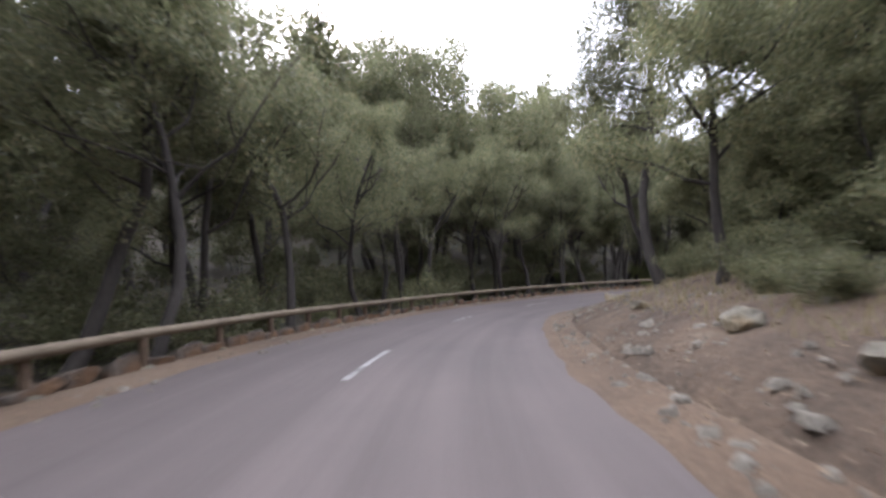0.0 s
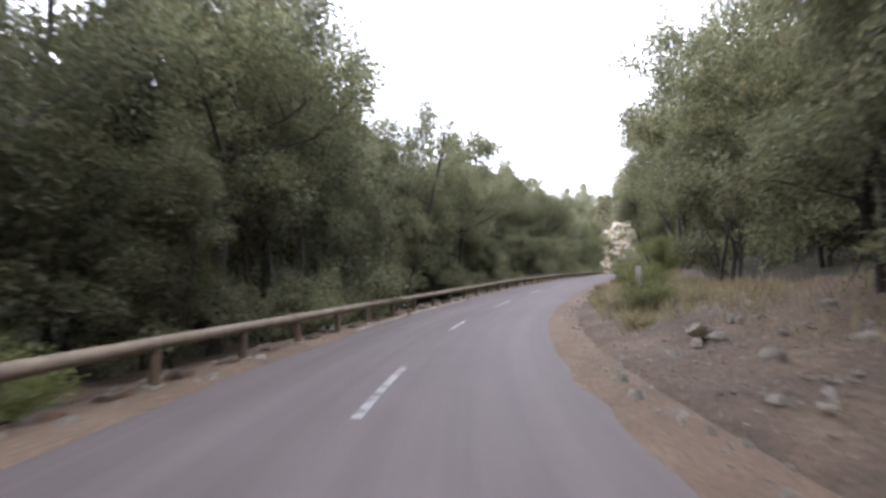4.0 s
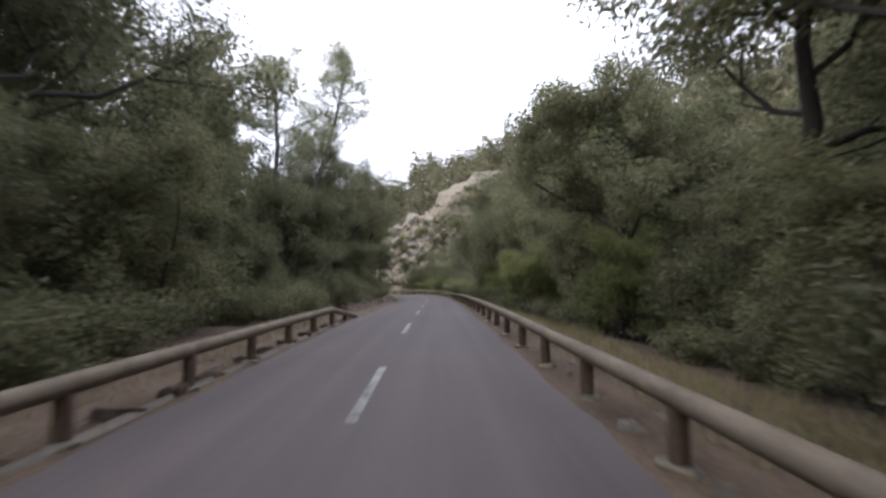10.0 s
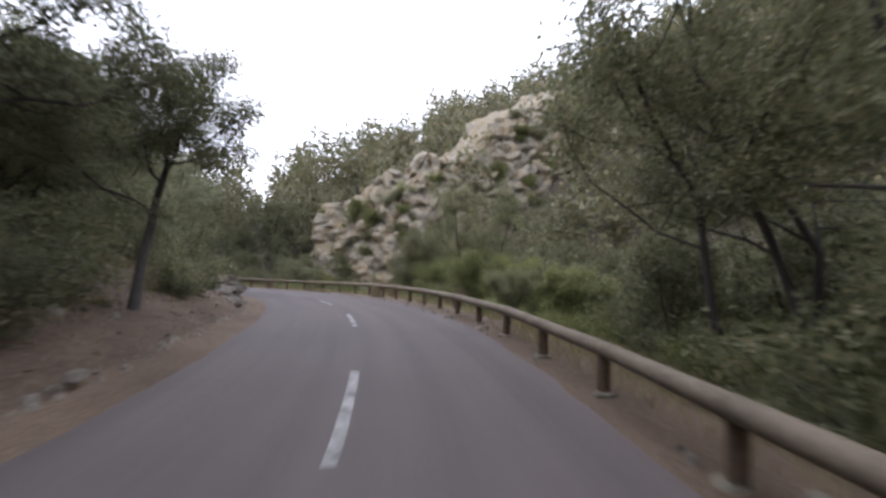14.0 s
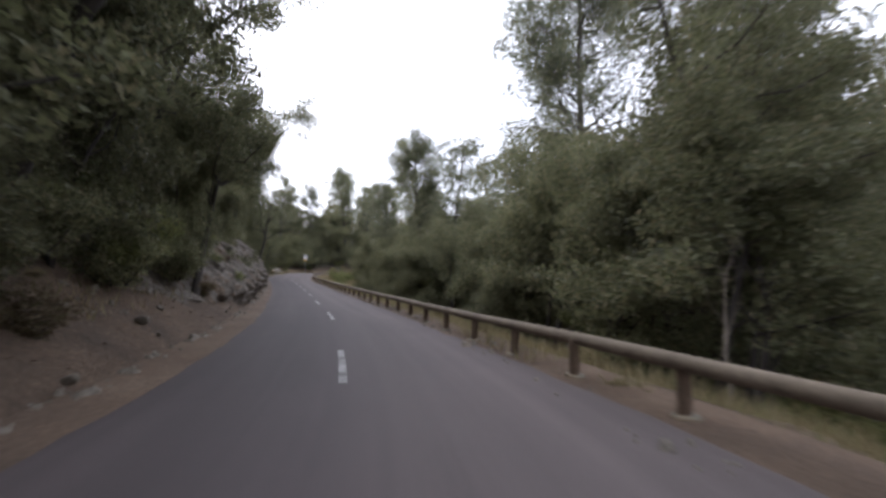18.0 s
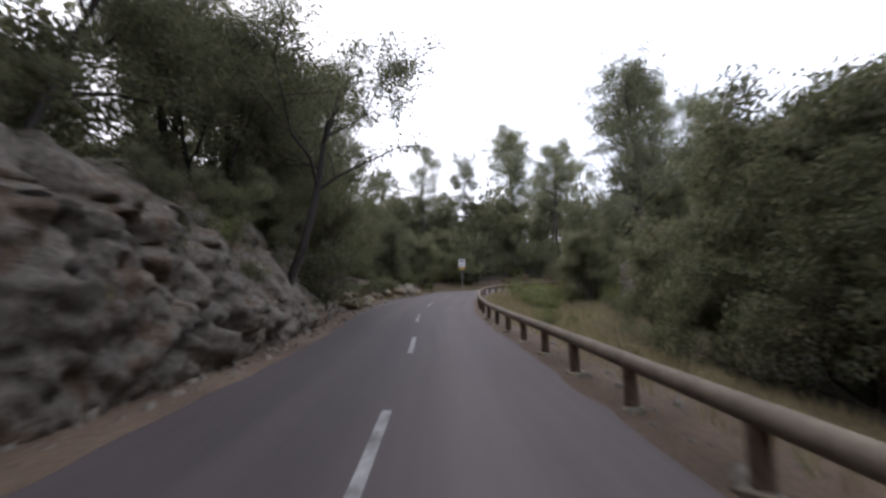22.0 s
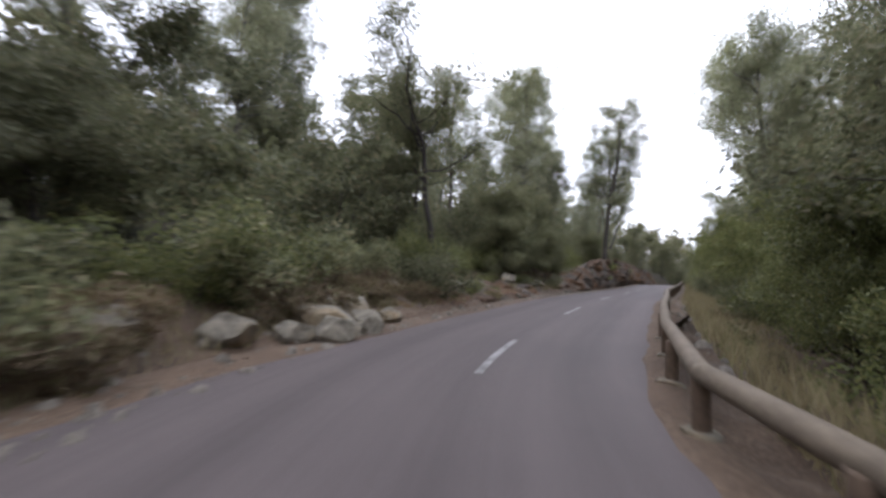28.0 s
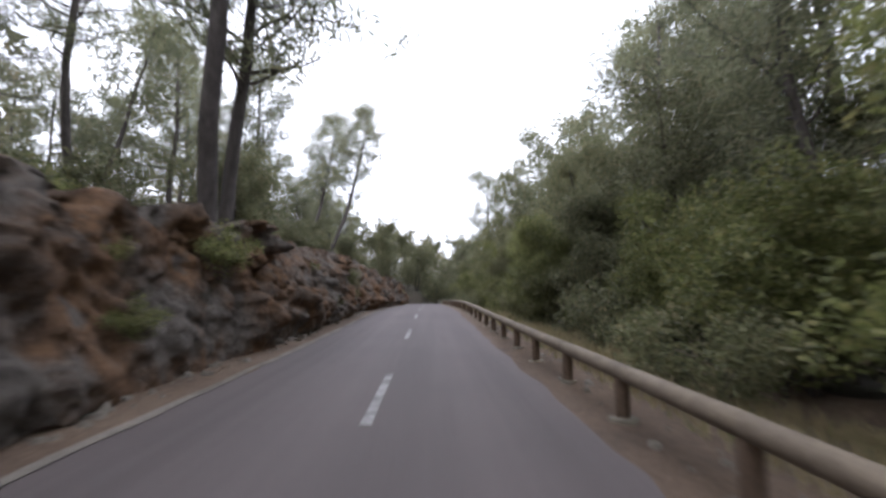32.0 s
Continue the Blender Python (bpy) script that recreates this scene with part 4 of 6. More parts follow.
grow(-1, 56, 104, 6.5, 4, GREENS, 0.08, 0.8, 1.7)
# the straight between two rails
grow(-1, 104, 152, 7.6, 4, BUSHY, 0.4, 1.05, 1.6)
grow(-1, 106, 172, 8.2, 8, OAKS, 0.42, 1.4, 2.0)
grow(-1, 104, 140, 11, 12, OAKS_BACK, 0.5, 1.3, 2.0)
grow(-1, 104, 176, 8, 22, BUSH_BACK, 1.2, 0.9, 1.3)
grow(-1, 105, 175, 5.6, 5, DARKS, 0.3, 0.9, 1.0)
grow(-1, 105, 260, 4.0, 2.5, TUFTS, 0.43, 1.0, 0)
grow(-1, 125, 152, 5.6, 4, GREENS, 0.16, 0.8, 1.6)
grow(1, 134, 178, 6.2, 9, OAKS, 0.55, 1.25, 1.9)
grow(1, 134, 178, 5.4, 4, BUSHY, 0.4, 0.9, 1.5)
grow(1, 134, 210, 7, 20, BUSH_BACK, 1.6, 0.9, 1.3)
grow(1, 134, 205, 5.6, 6, DARKS, 0.5, 0.9, 1.1)
grow(1, 134, 178, 5.0, 9, SHRUBS, 0.4, 0.7, 1.0)
grow(1, 134, 178, 4.2, 5, DARKS, 0.45, 0.4, 0.7)
grow(1, 136, 178, 4.0, 2.5, TUFTS, 0.4, 0.8, 0)
grow(1, 134, 190, 12, 14, OAKS_BACK, 0.6, 1.25, 2.0)
grow(1, 134, 180, 13, 14, PINES_BACK, 0.25, 1.3, 2.0)
grow(1, 134, 150, 5.6, 2, BUSHY, 0.2, 1.2, 1.6)
grow(1, 131, 172, 4.3, 2.2, DARKS, 1.5, 0.65, 0.5)
grow(1, 136, 152, 4.8, 1.5, BUSHY, 0.4, 0.8, 1.2)
# inside of the left bend
grow(1, 178, 214, 5.8, 5, OAKS, 0.55, 1.45, 1.9)
grow(1, 178, 212, 4.9, 4, BUSHY, 0.6, 0.75, 1.4)
grow(1, 176, 212, 4.4, 4, DARKS, 0.7, 0.6, 1.0)
grow(1, 180, 212, 3.9, 1.4, DARKS, 0.4, 0.35, 0.6)
grow(1, 178, 212, 3.7, 1.6, BROOM, 0.4, 0.5, 0.6)
grow(1, 186, 212, 10, 12, OAKS_BACK, 0.6, 1.2, 2.0)
# outside of the left bend, up to the cliff
grow(-1, 186, 202, 11, 5, OAKS, 0.3, 0.9, 2.0)
grow(-1, 160, 214, 12, 26, BUSH_BACK, 2.4, 0.8, 1.2)
grow(-1, 170, 186, 8.5, 5, BUSHY, 0.4, 0.6, 1.6)
grow(-1, 176, 204, 9.5, 8, GREENS, 0.2, 0.5, 1.7)
grow(-1, 165, 212, 9, 20, SHRUBS, 2.2, 1.1, 1.1)
grow(-1, 176, 206, 6.4, 3, SHRUBS, 0.8, 0.7, 0.8)
grow(-1, 165, 212, 6.6, 9, SHRUBS, 0.9, 1.0, 1.0)
grow(-1, 165, 206, 13, 12, BUSHY, 0.4, 0.6, 1.6)
grow(-1, 165, 206, 10, 16, DARKS, 0.6, 0.9, 1.2)
grow(-1, 150, 170, 6.2, 3, GREENS, 0.2, 0.85, 1.6)
grow(-1, 176, 206, 6.0, 7, BROOM, 1.0, 0.9, 0.8)
grow(-1, 204, 262, 8.6, 6, BUSHY, 0.42, 1.1, 1.7)
grow(-1, 204, 228, 8.6, 9, OAKS, 0.42, 1.15, 2.0)
grow(-1, 228, 262, 9.0, 9, OAKS, 0.36, 0.85, 2.0)
grow(-1, 204, 228, 11, 20, OAKS_BACK, 1.0, 1.2, 2.0)
grow(-1, 228, 262, 11, 20, OAKS_BACK, 0.8, 0.85, 2.0)
grow(-1, 208, 258, 11, 14, PINES_BACK, 0.3, 1.3, 2.0)
grow(-1, 204, 264, 9, 24, BUSH_BACK, 1.2, 1.0, 1.4)
grow(-1, 204, 262, 7.4, 4, DARKS, 0.3, 0.9, 1.0)
grow(-1, 206, 262, 8.4, 5, GREENS, 0.1, 0.8, 1.7)
# above the rocks
grow(1, 206, 232, 6.2, 8, AIRY, 0.2, 0.9, 1.9)
grow(1, 232, 266, 5.6, 6, AIRY, 0.22, 1.4, 1.9)
grow(1, 232, 266, 6.2, 7, OAKS, 0.24, 1.35, 1.9)
grow(1, 206, 232, 6.2, 8, OAKS, 0.12, 0.95, 1.9)
grow(1, 206, 300, 9, 22, BUSH_BACK, 1.5, 0.9, 1.3)
grow(1, 206, 270, 5.2, 8, DARKS, 0.45, 0.7, 1.1)
grow(1, 206, 270, 11, 14, OAKS_BACK, 0.25, 0.8, 2.0)
grow(1, 204, 285, 10, 18, PINES_BACK, 0.25, 0.9, 2.0)
grow(1, 206, 270, 5.5, 6, SHRUBS, 0.25, 0.7, 1.0)
grow(1, 245, 275, 5.6, 3, OAKS, 0.14, 0.75, 1.8)
# the right-hand bend
grow(1, 266, 300, 7.4, 7, BUSHY, 0.5, 1.1, 1.7)
grow(1, 258, 304, 7.6, 9, OAKS, 0.3, 0.95, 2.0)
grow(1, 258, 290, 9, 8, PINES, 0.14, 1.0, 2.0)
grow(1, 270, 328, 13, 18, OAKS_BACK, 0.45, 1.0, 2.0)
grow(1, 280, 332, 11, 18, PINES_BACK, 0.22, 0.85, 2.0)
grow(1, 296, 342, 8, 26, BUSH_BACK, 1.8, 1.0, 1.3)
grow(1, 282, 334, 6.2, 6, SHRUBS, 0.6, 0.9, 1.0)
grow(1, 284, 330, 5.0, 4, BROOM, 0.25, 0.7, 0.8)
grow(1, 298, 316, 4.3, 3, BROOM, 0.9, 0.9, 0.6)
grow(1, 298, 318, 4.8, 3, DARKS, 0.7, 0.9, 0.9)
grow(1, 300, 338, 6.4, 6, BUSHY, 0.5, 1.15, 1.6)
grow(1, 304, 338, 8.5, 10, PINES, 0.24, 1.05, 2.0)
grow(1, 312, 336, 6.2, 4, GREENS, 0.12, 0.7, 1.6)
grow(1, 262, 330, 3.9, 2.6, TUFTS, 0.43, 1.0, 0)
grow(-1, 258, 266, 7.0, 8, BUSHY, 0.6, 1.1, 1.8)
grow(-1, 274, 292, 7.5, 9, BUSHY, 0.4, 0.9, 1.8)
grow(-1, 266, 284, 14.5, 8, BUSHY, 0.6, 1.4, 1.8)
grow(-1, 262, 310, 17, 20, BUSH_BACK, 1.5, 1.2, 1.4)
grow(-1, 262, 310, 18, 20, OAKS_BACK, 0.7, 1.2, 2.0)
grow(-1, 258, 300, 16, 16, PINES_BACK, 0.3, 1.3, 2.0)
grow(-1, 274, 304, 5.0, 8, SHRUBS, 0.6, 0.8, 1.0)
grow(-1, 262, 274, 5.0, 3, SHRUBS, 0.4, 0.5, 1.0)
grow(-1, 284, 306, 7.0, 6, OAKS, 0.45, 1.2, 1.9)
grow(-1, 304, 318, 6.8, 3, OAKS, 0.4, 1.4, 1.9)
grow(-1, 262, 330, 4.2, 4, TUFTS, 0.58, 1.0, 0)
# the last straight
grow(-1, 306, 418, 6.4, 3, GREENS, 0.4, 1.05, 1.7)
grow(-1, 304, 418, 6.6, 4, BUSHY, 0.3, 1.1, 1.7)
grow(-1, 306, 418, 8.0, 6, OAKS, 0.3, 1.25, 2.0)
grow(-1, 300, 418, 8, 7, PINES, 0.28, 1.4, 2.0)
grow(-1, 300, 418, 13, 14, PINES_BACK, 0.5, 1.4, 2.0)
grow(-1, 300, 418, 9, 16, BUSH_BACK, 0.9, 1.0, 1.4)
grow(-1, 305, 418, 4.9, 4, DARKS, 0.3, 0.9, 1.0)
grow(-1, 325, 418, 4.0, 2.5, TUFTS, 0.43, 1.0, 0)
grow(1, 320, 337, 5.0, 2.5, BUSHY, 0.5, 0.85, 1.5)
grow(1, 322, 338, 4.9, 2, GREENS, 0.25, 0.6, 1.4)
grow(1, 338, 352, 6.0, 3, SHRUBS, 0.6, 0.8, 1.0)
grow(1, 322, 418, 8.5, 14, PINES, 0.2, 1.05, 2.6)
grow(1, 322, 418, 13, 24, PINES_BACK, 0.5, 1.0, 2.4)
grow(1, 336, 418, 10, 26, BUSH_BACK, 1.2, 0.8, 1.4)
grow(1, 336, 418, 6.4, 14, SHRUBS, 0.55, 0.8, 1.0)
grow(1, 338, 418, 5.6, 6, TUFTS, 0.43, 1.2, 0)
grow(1, 360, 418, 7.0, 8, BUSHY, 0.25, 0.8, 1.7)
# bushes on the bank at the start, dark crowns over the rock cutting
for i, (x, y, k) in enumerate(((7.6, 6.2, 0.8), (8.6, 4.4, 0.85), (7.6, 2.4, 0.7), (6.9, 0.0, 0.65), (9.6, 7.4, 0.9), (8.3, 9.8, 0.6), (6.2, -2.0, 0.7), (9.0, 1.2, 0.9), (5.3, 3.6, 0.5), (6.0, 4.9, 0.55), (4.9, 1.9, 0.5), (6.9, 6.6, 0.5))):
    put(DARKS[i % 2], x, y, k, 40 * i)
put(OAKS[2], 213.4, 104.9, 1.0, 30, 6, 150)
for i, (s, off, k) in enumerate(((250.0, 7.6, 1.3), (255.0, 8.4, 1.25), (260.5, 8.8, 1.2), (245.5, 7.8, 1.3))):
    put(OAKS[i % 3], *(float(c) for c in where(s, off)), k, 70 * i)

# a stand on the rise behind the right-hand bend
for k in range(26):
    behind[0].append((pick(OAKS_BACK + BUSH_BACK), rng.uniform(190, 216), rng.uniform(124, 146), rng.uniform(0.8, 1.05), rng.uniform(0, 6.28)))

# the wood closes the view where the road runs out of sight, and behind the start
for s, way in ((END - 1, 1), (START + 1, -1)):
    tx, ty = np.interp(s, STATION, TANGENT[:, 0]) * way, np.interp(s, STATION, TANGENT[:, 1]) * way
    x0, y0 = where(s, 0.0)
    for k in range(90):
        a, b = rng.uniform(2, 40), rng.uniform(-30, 30)
        behind[int(rng.random() < 0.3)].append((pick(OAKS_BACK + BUSH_BACK), float(x0 + tx * a - ty * b), float(y0 + ty * a + tx * b), rng.uniform(0.9, 1.4), rng.uniform(0, 6.28)))



def arrays(me):
    v = np.empty(len(me.vertices) * 3, np.float32)
    me.vertices.foreach_get("co", v)
    f = np.empty(len(me.loops), np.int32)
    me.loops.foreach_get("vertex_index", f)
    return v.reshape(-1, 3), f.reshape(len(me.polygons), -1)


def wood_behind(name, stock, label, bark, leaf):
    """The trees behind the first rows, joined: one object with its trunks and its crowns."""
    e = empty(name, pose(0, 0, 0), label, "woods", kind="stuff")
    for key, mat in (("trunk", bark), ("crown", leaf)):
        vs, fs, n = [], [], 0
        for proto, x, y, k, w in stock:
            for c in proto.children:
                if c.name.split(".")[0] == key:
                    v, f = arrays(c.data)
                    vs.append(np.column_stack([x + k * (v[:, 0] * math.cos(w) - v[:, 1] * math.sin(w)), y + k * (v[:, 0] * math.sin(w) + v[:, 1] * math.cos(w)), ground_z(x, y) - 0.1 + k * v[:, 2]]))
                    fs.append(f + n)
                    n += len(v)
        tagged(part(key, fast_mesh(key, np.vstack(vs), np.vstack(fs), mat, key == "trunk"), e), kind="stuff")


wood_behind("oak_wood", behind[0], "dense dark holm oak wood behind the roadside trees", M_BARK, M_OAK)
wood_behind("pine_wood", behind[1], "open pine wood behind the roadside trees", M_PINEBARK, M_PINE)

# far woods on the hills
r = np.random.default_rng(5)
fx, fy = r.uniform(-160, 430, 12000), r.uniform(-160, 290, 12000)
fs, fo = nearest(fx, fy)
ok = (np.abs(fo) > 26) & (np.abs(fo) < 120)
fx, fy = fx[ok][:2300], fy[ok][:2300]
hx, hy = r.uniform(140, 270, 2600), r.uniform(-75, 60, 2600)
hs, ho = nearest(hx, hy)
bare_rock = (hx > 180) & (hx < 199) & (hy > -20) & (hy < 19)
ok = (ho < -30) & ~bare_rock
fx, fy = np.concatenate([fx, hx[ok][:520]]), np.concatenate([fy, hy[ok][:520]])
bv, bf = leaves(r, [(0, 0, 2.0), (0.9, 0.4, 3.6), (-0.9, 0.3, 3.2), (0.1, -0.9, 4.4), (0.2, 0.2, 6.2), (0, 0, 5)], 1.8, 330, 0.3, 0.5, 0.9)
vs, n = [], len(bv)
for x, y in zip(fx, fy):
    k, w = 0.6 + 1.3 * r.random() ** 1.5, r.uniform(0, 6.28)
    c, s_ = math.cos(w), math.sin(w)
    vs.append(np.column_stack([x + k * (bv[:, 0] * c - bv[:, 1] * s_), y + k * (bv[:, 0] * s_ + bv[:, 1] * c), ground_z(x, y) + k * bv[:, 2] * r.uniform(0.9, 1.3)]))
far = new("far_woods", fast_mesh("far_woods", np.vstack(vs), np.vstack([bf + n * i for i in range(len(vs))]), M_FAR))
tagged(far, "distant grey-green pine and oak woods covering the hills", "woods", kind="stuff")

# ---- rock ----


def stone_mesh(name, seed, size, material, sub=2, sharp=0.5, block=0.0):
    bm = bmesh.new()
    bmesh.ops.create_icosphere(bm, subdivisions=sub, radius=0.5)
    for v in bm.verts:
        # square the ball up towards a rough block
        v.co = v.co * (1 - block) + Vector([math.copysign(min(abs(c) * 1.5, 0.42), c) for c in v.co]) * block
    o = Vector((seed * 3.7, seed * 1.3, seed * 0.7))
    # broken faces: cut the ball back to a dozen random planes
    pr = np.random.default_rng(seed)
    planes = [(Vector(pr.normal(0, 1, 3)).normalized(), pr.uniform(0.28, 0.43)) for _ in range(int(14 * min(sharp, 0.7) / 0.5))]
    for v in bm.verts:
        v.co = v.co * (1 + 0.25 * noise.noise(v.co * 2.2 + o))
        for n, far in planes:
            over = v.co.dot(n) - far
            if over > 0:
                v.co -= n * over
        k = 1 + 0.07 * noise.fractal(v.co * 6 + o, 1.0, 2.0, 3)
        v.co = Vector((v.co.x * size[0], v.co.y * size[1], v.co.z * size[2])) * k * 1.15
    me = bpy.data.meshes.new(name)
    bm.to_mesh(me)
    bm.free()
    me.materials.append(material)
    return me


def craggy(p, block, seed):
    """How far a rock face juts out at p: blocks with cracks between, and finer breakage."""
    q = Vector((p[0] / block + seed, p[1] / block, p[2] / (block * 1.05)))
    q = q + noise.noise_vector(q * 0.7) * 0.35
    out = 0.0
    for f, a in ((0.55, 0.5), (1.3, 0.4), (3.1, 0.26), (6.5, 0.1)):
        d, c = noise.voronoi(q * f)
        out += a * (noise.cell_vector(c[0] * 7.3)[0] + 0.8 * min(d[1] - d[0], 0.35) - (0.3 if f < 2 else 0.0) * max(0.0, 1 - (d[1] - d[0]) / 0.14))
    return out + 0.2 * fbm(q.x * 2.0, q.y * 2.0, q.z * 2.0, 4)


def rock_face(label, s0, s1, side, base, height, lean, jut, block, seed, step=0.12, rows=30, material=None, back=3.0):
    """A quarried or natural rock face along the road; base, height and lean by station."""
    st = np.arange(s0, s1, step)
    v = []
    for s in st:
        h, b0, ln = table(height, s), table(base, s), table(lean, s)
        for k in range(rows + 4):
            u = min(k / rows, 1.0)
            z = h * u - (0.15 if k else 0.7)
            off = b0 + ln * u ** 1.3
            x, y = where(s, side * off)
            j = jut * craggy((x, y, z), block, seed) * min(1, 0.35 + u * 3) * (0.35 + 0.9 * min(1, max(0, 0.5 + 1.3 * fbm(s * 0.16, u * 1.2, seed, 2))))
            lift = float(climb(s))
            if k > rows:
                w = (k - rows) / 3
                off += back * w
                x, y = where(s, side * (off - j * (1 - w)))
                z = (h - 0.15 + 0.25 * jut * fbm(x * 1.5, y * 1.5, seed)) * (1 - w) + (ground_z(float(x), float(y)) - lift - 0.3) * w
            else:
                z += jut * 0.3 * fbm(x * 0.9, y * 0.9, z + seed, 3) * u
                x, y = where(s, side * (off - j))
            v.append((x, y, z + lift))
    q = grid_faces(len(st), rows + 4)
    ob = new("rock_face", fast_mesh("rock_face", v, q if side < 0 else q[:, ::-1], material or M_ROCK))
    return tagged(ob, label, "rock face", kind="structure")


rock_face("low cut bank of broken limestone with reddish earth", 333, END - 1, 1, [(333, 3.7), (340, 3.5), (420, 3.4)], [(333, 0.6), (337, 1.7), (342, 2.4), (348, 2.9), (356, 3.2), (420, 3.0)], [(333, 0.9), (340, 1.0), (420, 1.0)], 0.85, 0.75, 3.0, step=0.1, rows=36)
rock_face("rugged grey limestone slope above the road", 206, 269, 1, [(206, 5.2), (213, 4.5), (225, 3.5), (264, 3.7), (269, 4.4)], [(206, -0.9), (209, 0.8), (214, 2.0), (222, 4.2), (236, 4.6), (250, 4.2), (260, 3.9), (266, 2.2), (269, -0.9)], [(206, 1.6), (222, 3.2), (240, 2.4), (260, 2.0), (269, 1.4)], 0.8, 1.15, 11.0, rows=50, step=0.1, material=M_ROCK_GREY)
rock_face("low rocky bank at the inside of the bend", 176, 208, 1, [(176, 3.7), (190, 3.3), (208, 3.9)], [(176, -0.9), (179, 0.6), (184, 1.3), (196, 1.5), (202, 1.2), (206, 0.6), (208, -0.9)], [(176, 1.1), (208, 1.1)], 0.8, 0.42, 23.0, rows=28, material=M_ROCK_GREY)
rock_face("low broken limestone ledge beside the verge", 263, 286, 1, [(263, 4.6), (270, 5.2), (286, 6.6)], [(263, -0.9), (267, 1.6), (271, 2.2), (280, 1.4), (286, -0.9)], [(263, 1.4), (286, 1.2)], 0.8, 0.6, 31.0, rows=20, material=M_ROCK_GREY)


rock_face("low bank of broken limestone and red earth after the bend", 309, 335, 1, [(309, 4.6), (318, 4.0), (335, 3.7)], [(309, -0.9), (313, 0.6), (318, 0.9), (326, 0.9), (333, 0.8), (335, -0.9)], [(309, 1.6), (335, 1.6)], 0.6, 0.6, 41.0, rows=22)


for s0, s1, n, base, height, reach in ((310, 334, 26, 4.2, 0.9, 1.6), (210, 262, 80, 3.6, 3.6, 2.2), (340, 418, 26, 3.6, 2.3, 0.8), (262, 284, 12, 4.6, 1.2, 0.8), (178, 206, 12, 3.6, 1.0, 0.7)):
    for k in range(n):
        s, u = rng.uniform(s0, s1), rng.uniform(0.25, 1.0)
        x, y = (float(c) for c in where(s, base + reach * u - 0.1))
        put(pick(SHRUBS + DARKS + TUFTS + BROOM), x, y, rng.uniform(0.3, 0.65), z=height * u - 0.2 + float(climb(s)))
        taken.pop()


# bushes rooted in the ledges of the rock slope
for k in range(44):
    s, u = 209 + 54 * (k + rng.random()) / 44, rng.uniform(0.4, 1.0)
    x, y = (float(c) for c in where(s, 3.7 + 2.6 * u))
    put(pick(DARKS + BUSHY[:2]), x, y, rng.uniform(0.35, 0.8), z=3.7 * u - 0.3 + float(climb(s)))
    taken.pop()


def cliff(label, line, height, jut, block, seed, rows=44, step=0.5, rake=0.35):
    """A free-standing cliff along a line in the plan, from the ground up."""
    p = spline(line, step)
    t = np.gradient(p, axis=0)
    t /= np.linalg.norm(t, axis=1)[:, None]
    v = []
    for i, (x, y) in enumerate(p):
        nx, ny = -t[i, 1], t[i, 0]
        g = ground_z(x, y) - 1.0
        h = height * (0.55 + 0.45 * math.sin(math.pi * i / (len(p) - 1))) * (1 + 0.25 * fbm(x * 0.12, y * 0.12, seed))
        for k in range(rows):
            u = k / (rows - 1)
            z = g + h * u
            back = h * rake * u ** 1.5 + (6.0 * (u - 0.9) / 0.1 if u > 0.9 else 0)
            j = jut * craggy((x, y, z), block, seed)
            v.append((x + nx * (j - back), y + ny * (j - back), z))
    # bushes rooted in its ledges
    for i in rng.integers(0, len(p), 70):
        at = v[int(i) * rows + int(rng.integers(2, int(rows * 0.88)))]
        put(pick(SHRUBS + DARKS + GREENS[2:]), at[0], at[1], rng.uniform(0.5, 1.1), z=at[2] - 0.2)
        taken.pop()
    ob = new("cliff", fast_mesh("cliff", v, grid_faces(len(p), rows)[:, ::-1], M_ROCK_PALE))
    return tagged(ob, label, "cliff", kind="structure")


cliff("tall pale limestone cliff with rust-coloured stains above the trees", [(196, -24), (192, -13), (189.5, -4), (188.5, 4), (190, 11), (194.5, 18)], 19, 2.3, 3.2, 3.0, rows=84, step=0.28, rake=0.4)


BOULDERS = [stone_mesh("boulder", 200 + i, (1.0, 0.8, 0.7), M_ROCK_PALE, 4, 0.7, 0.6) for i in range(5)]
ROCKS = [stone_mesh("rock", 220 + i, (1.0, 0.8, 0.6), M_STONE, 3, 0.6, 0.5) for i in range(6)]


def boulder(x, y, size, label="rough grey limestone boulder on the earth verge", flat=1.0, z=None):
    ob = new("boulder", pick(BOULDERS))
    g = (ground_z(x, y) if z is None else z)
    ob.matrix_basis = pose(x, y, g + 0.16 * size * flat, rng.uniform(-15, 15), rng.uniform(-15, 15), rng.uniform(0, 360)) @ Matrix.Diagonal((size, size, size * flat, 1))
    return tagged(ob, label, "boulder", "boulders beside the road")


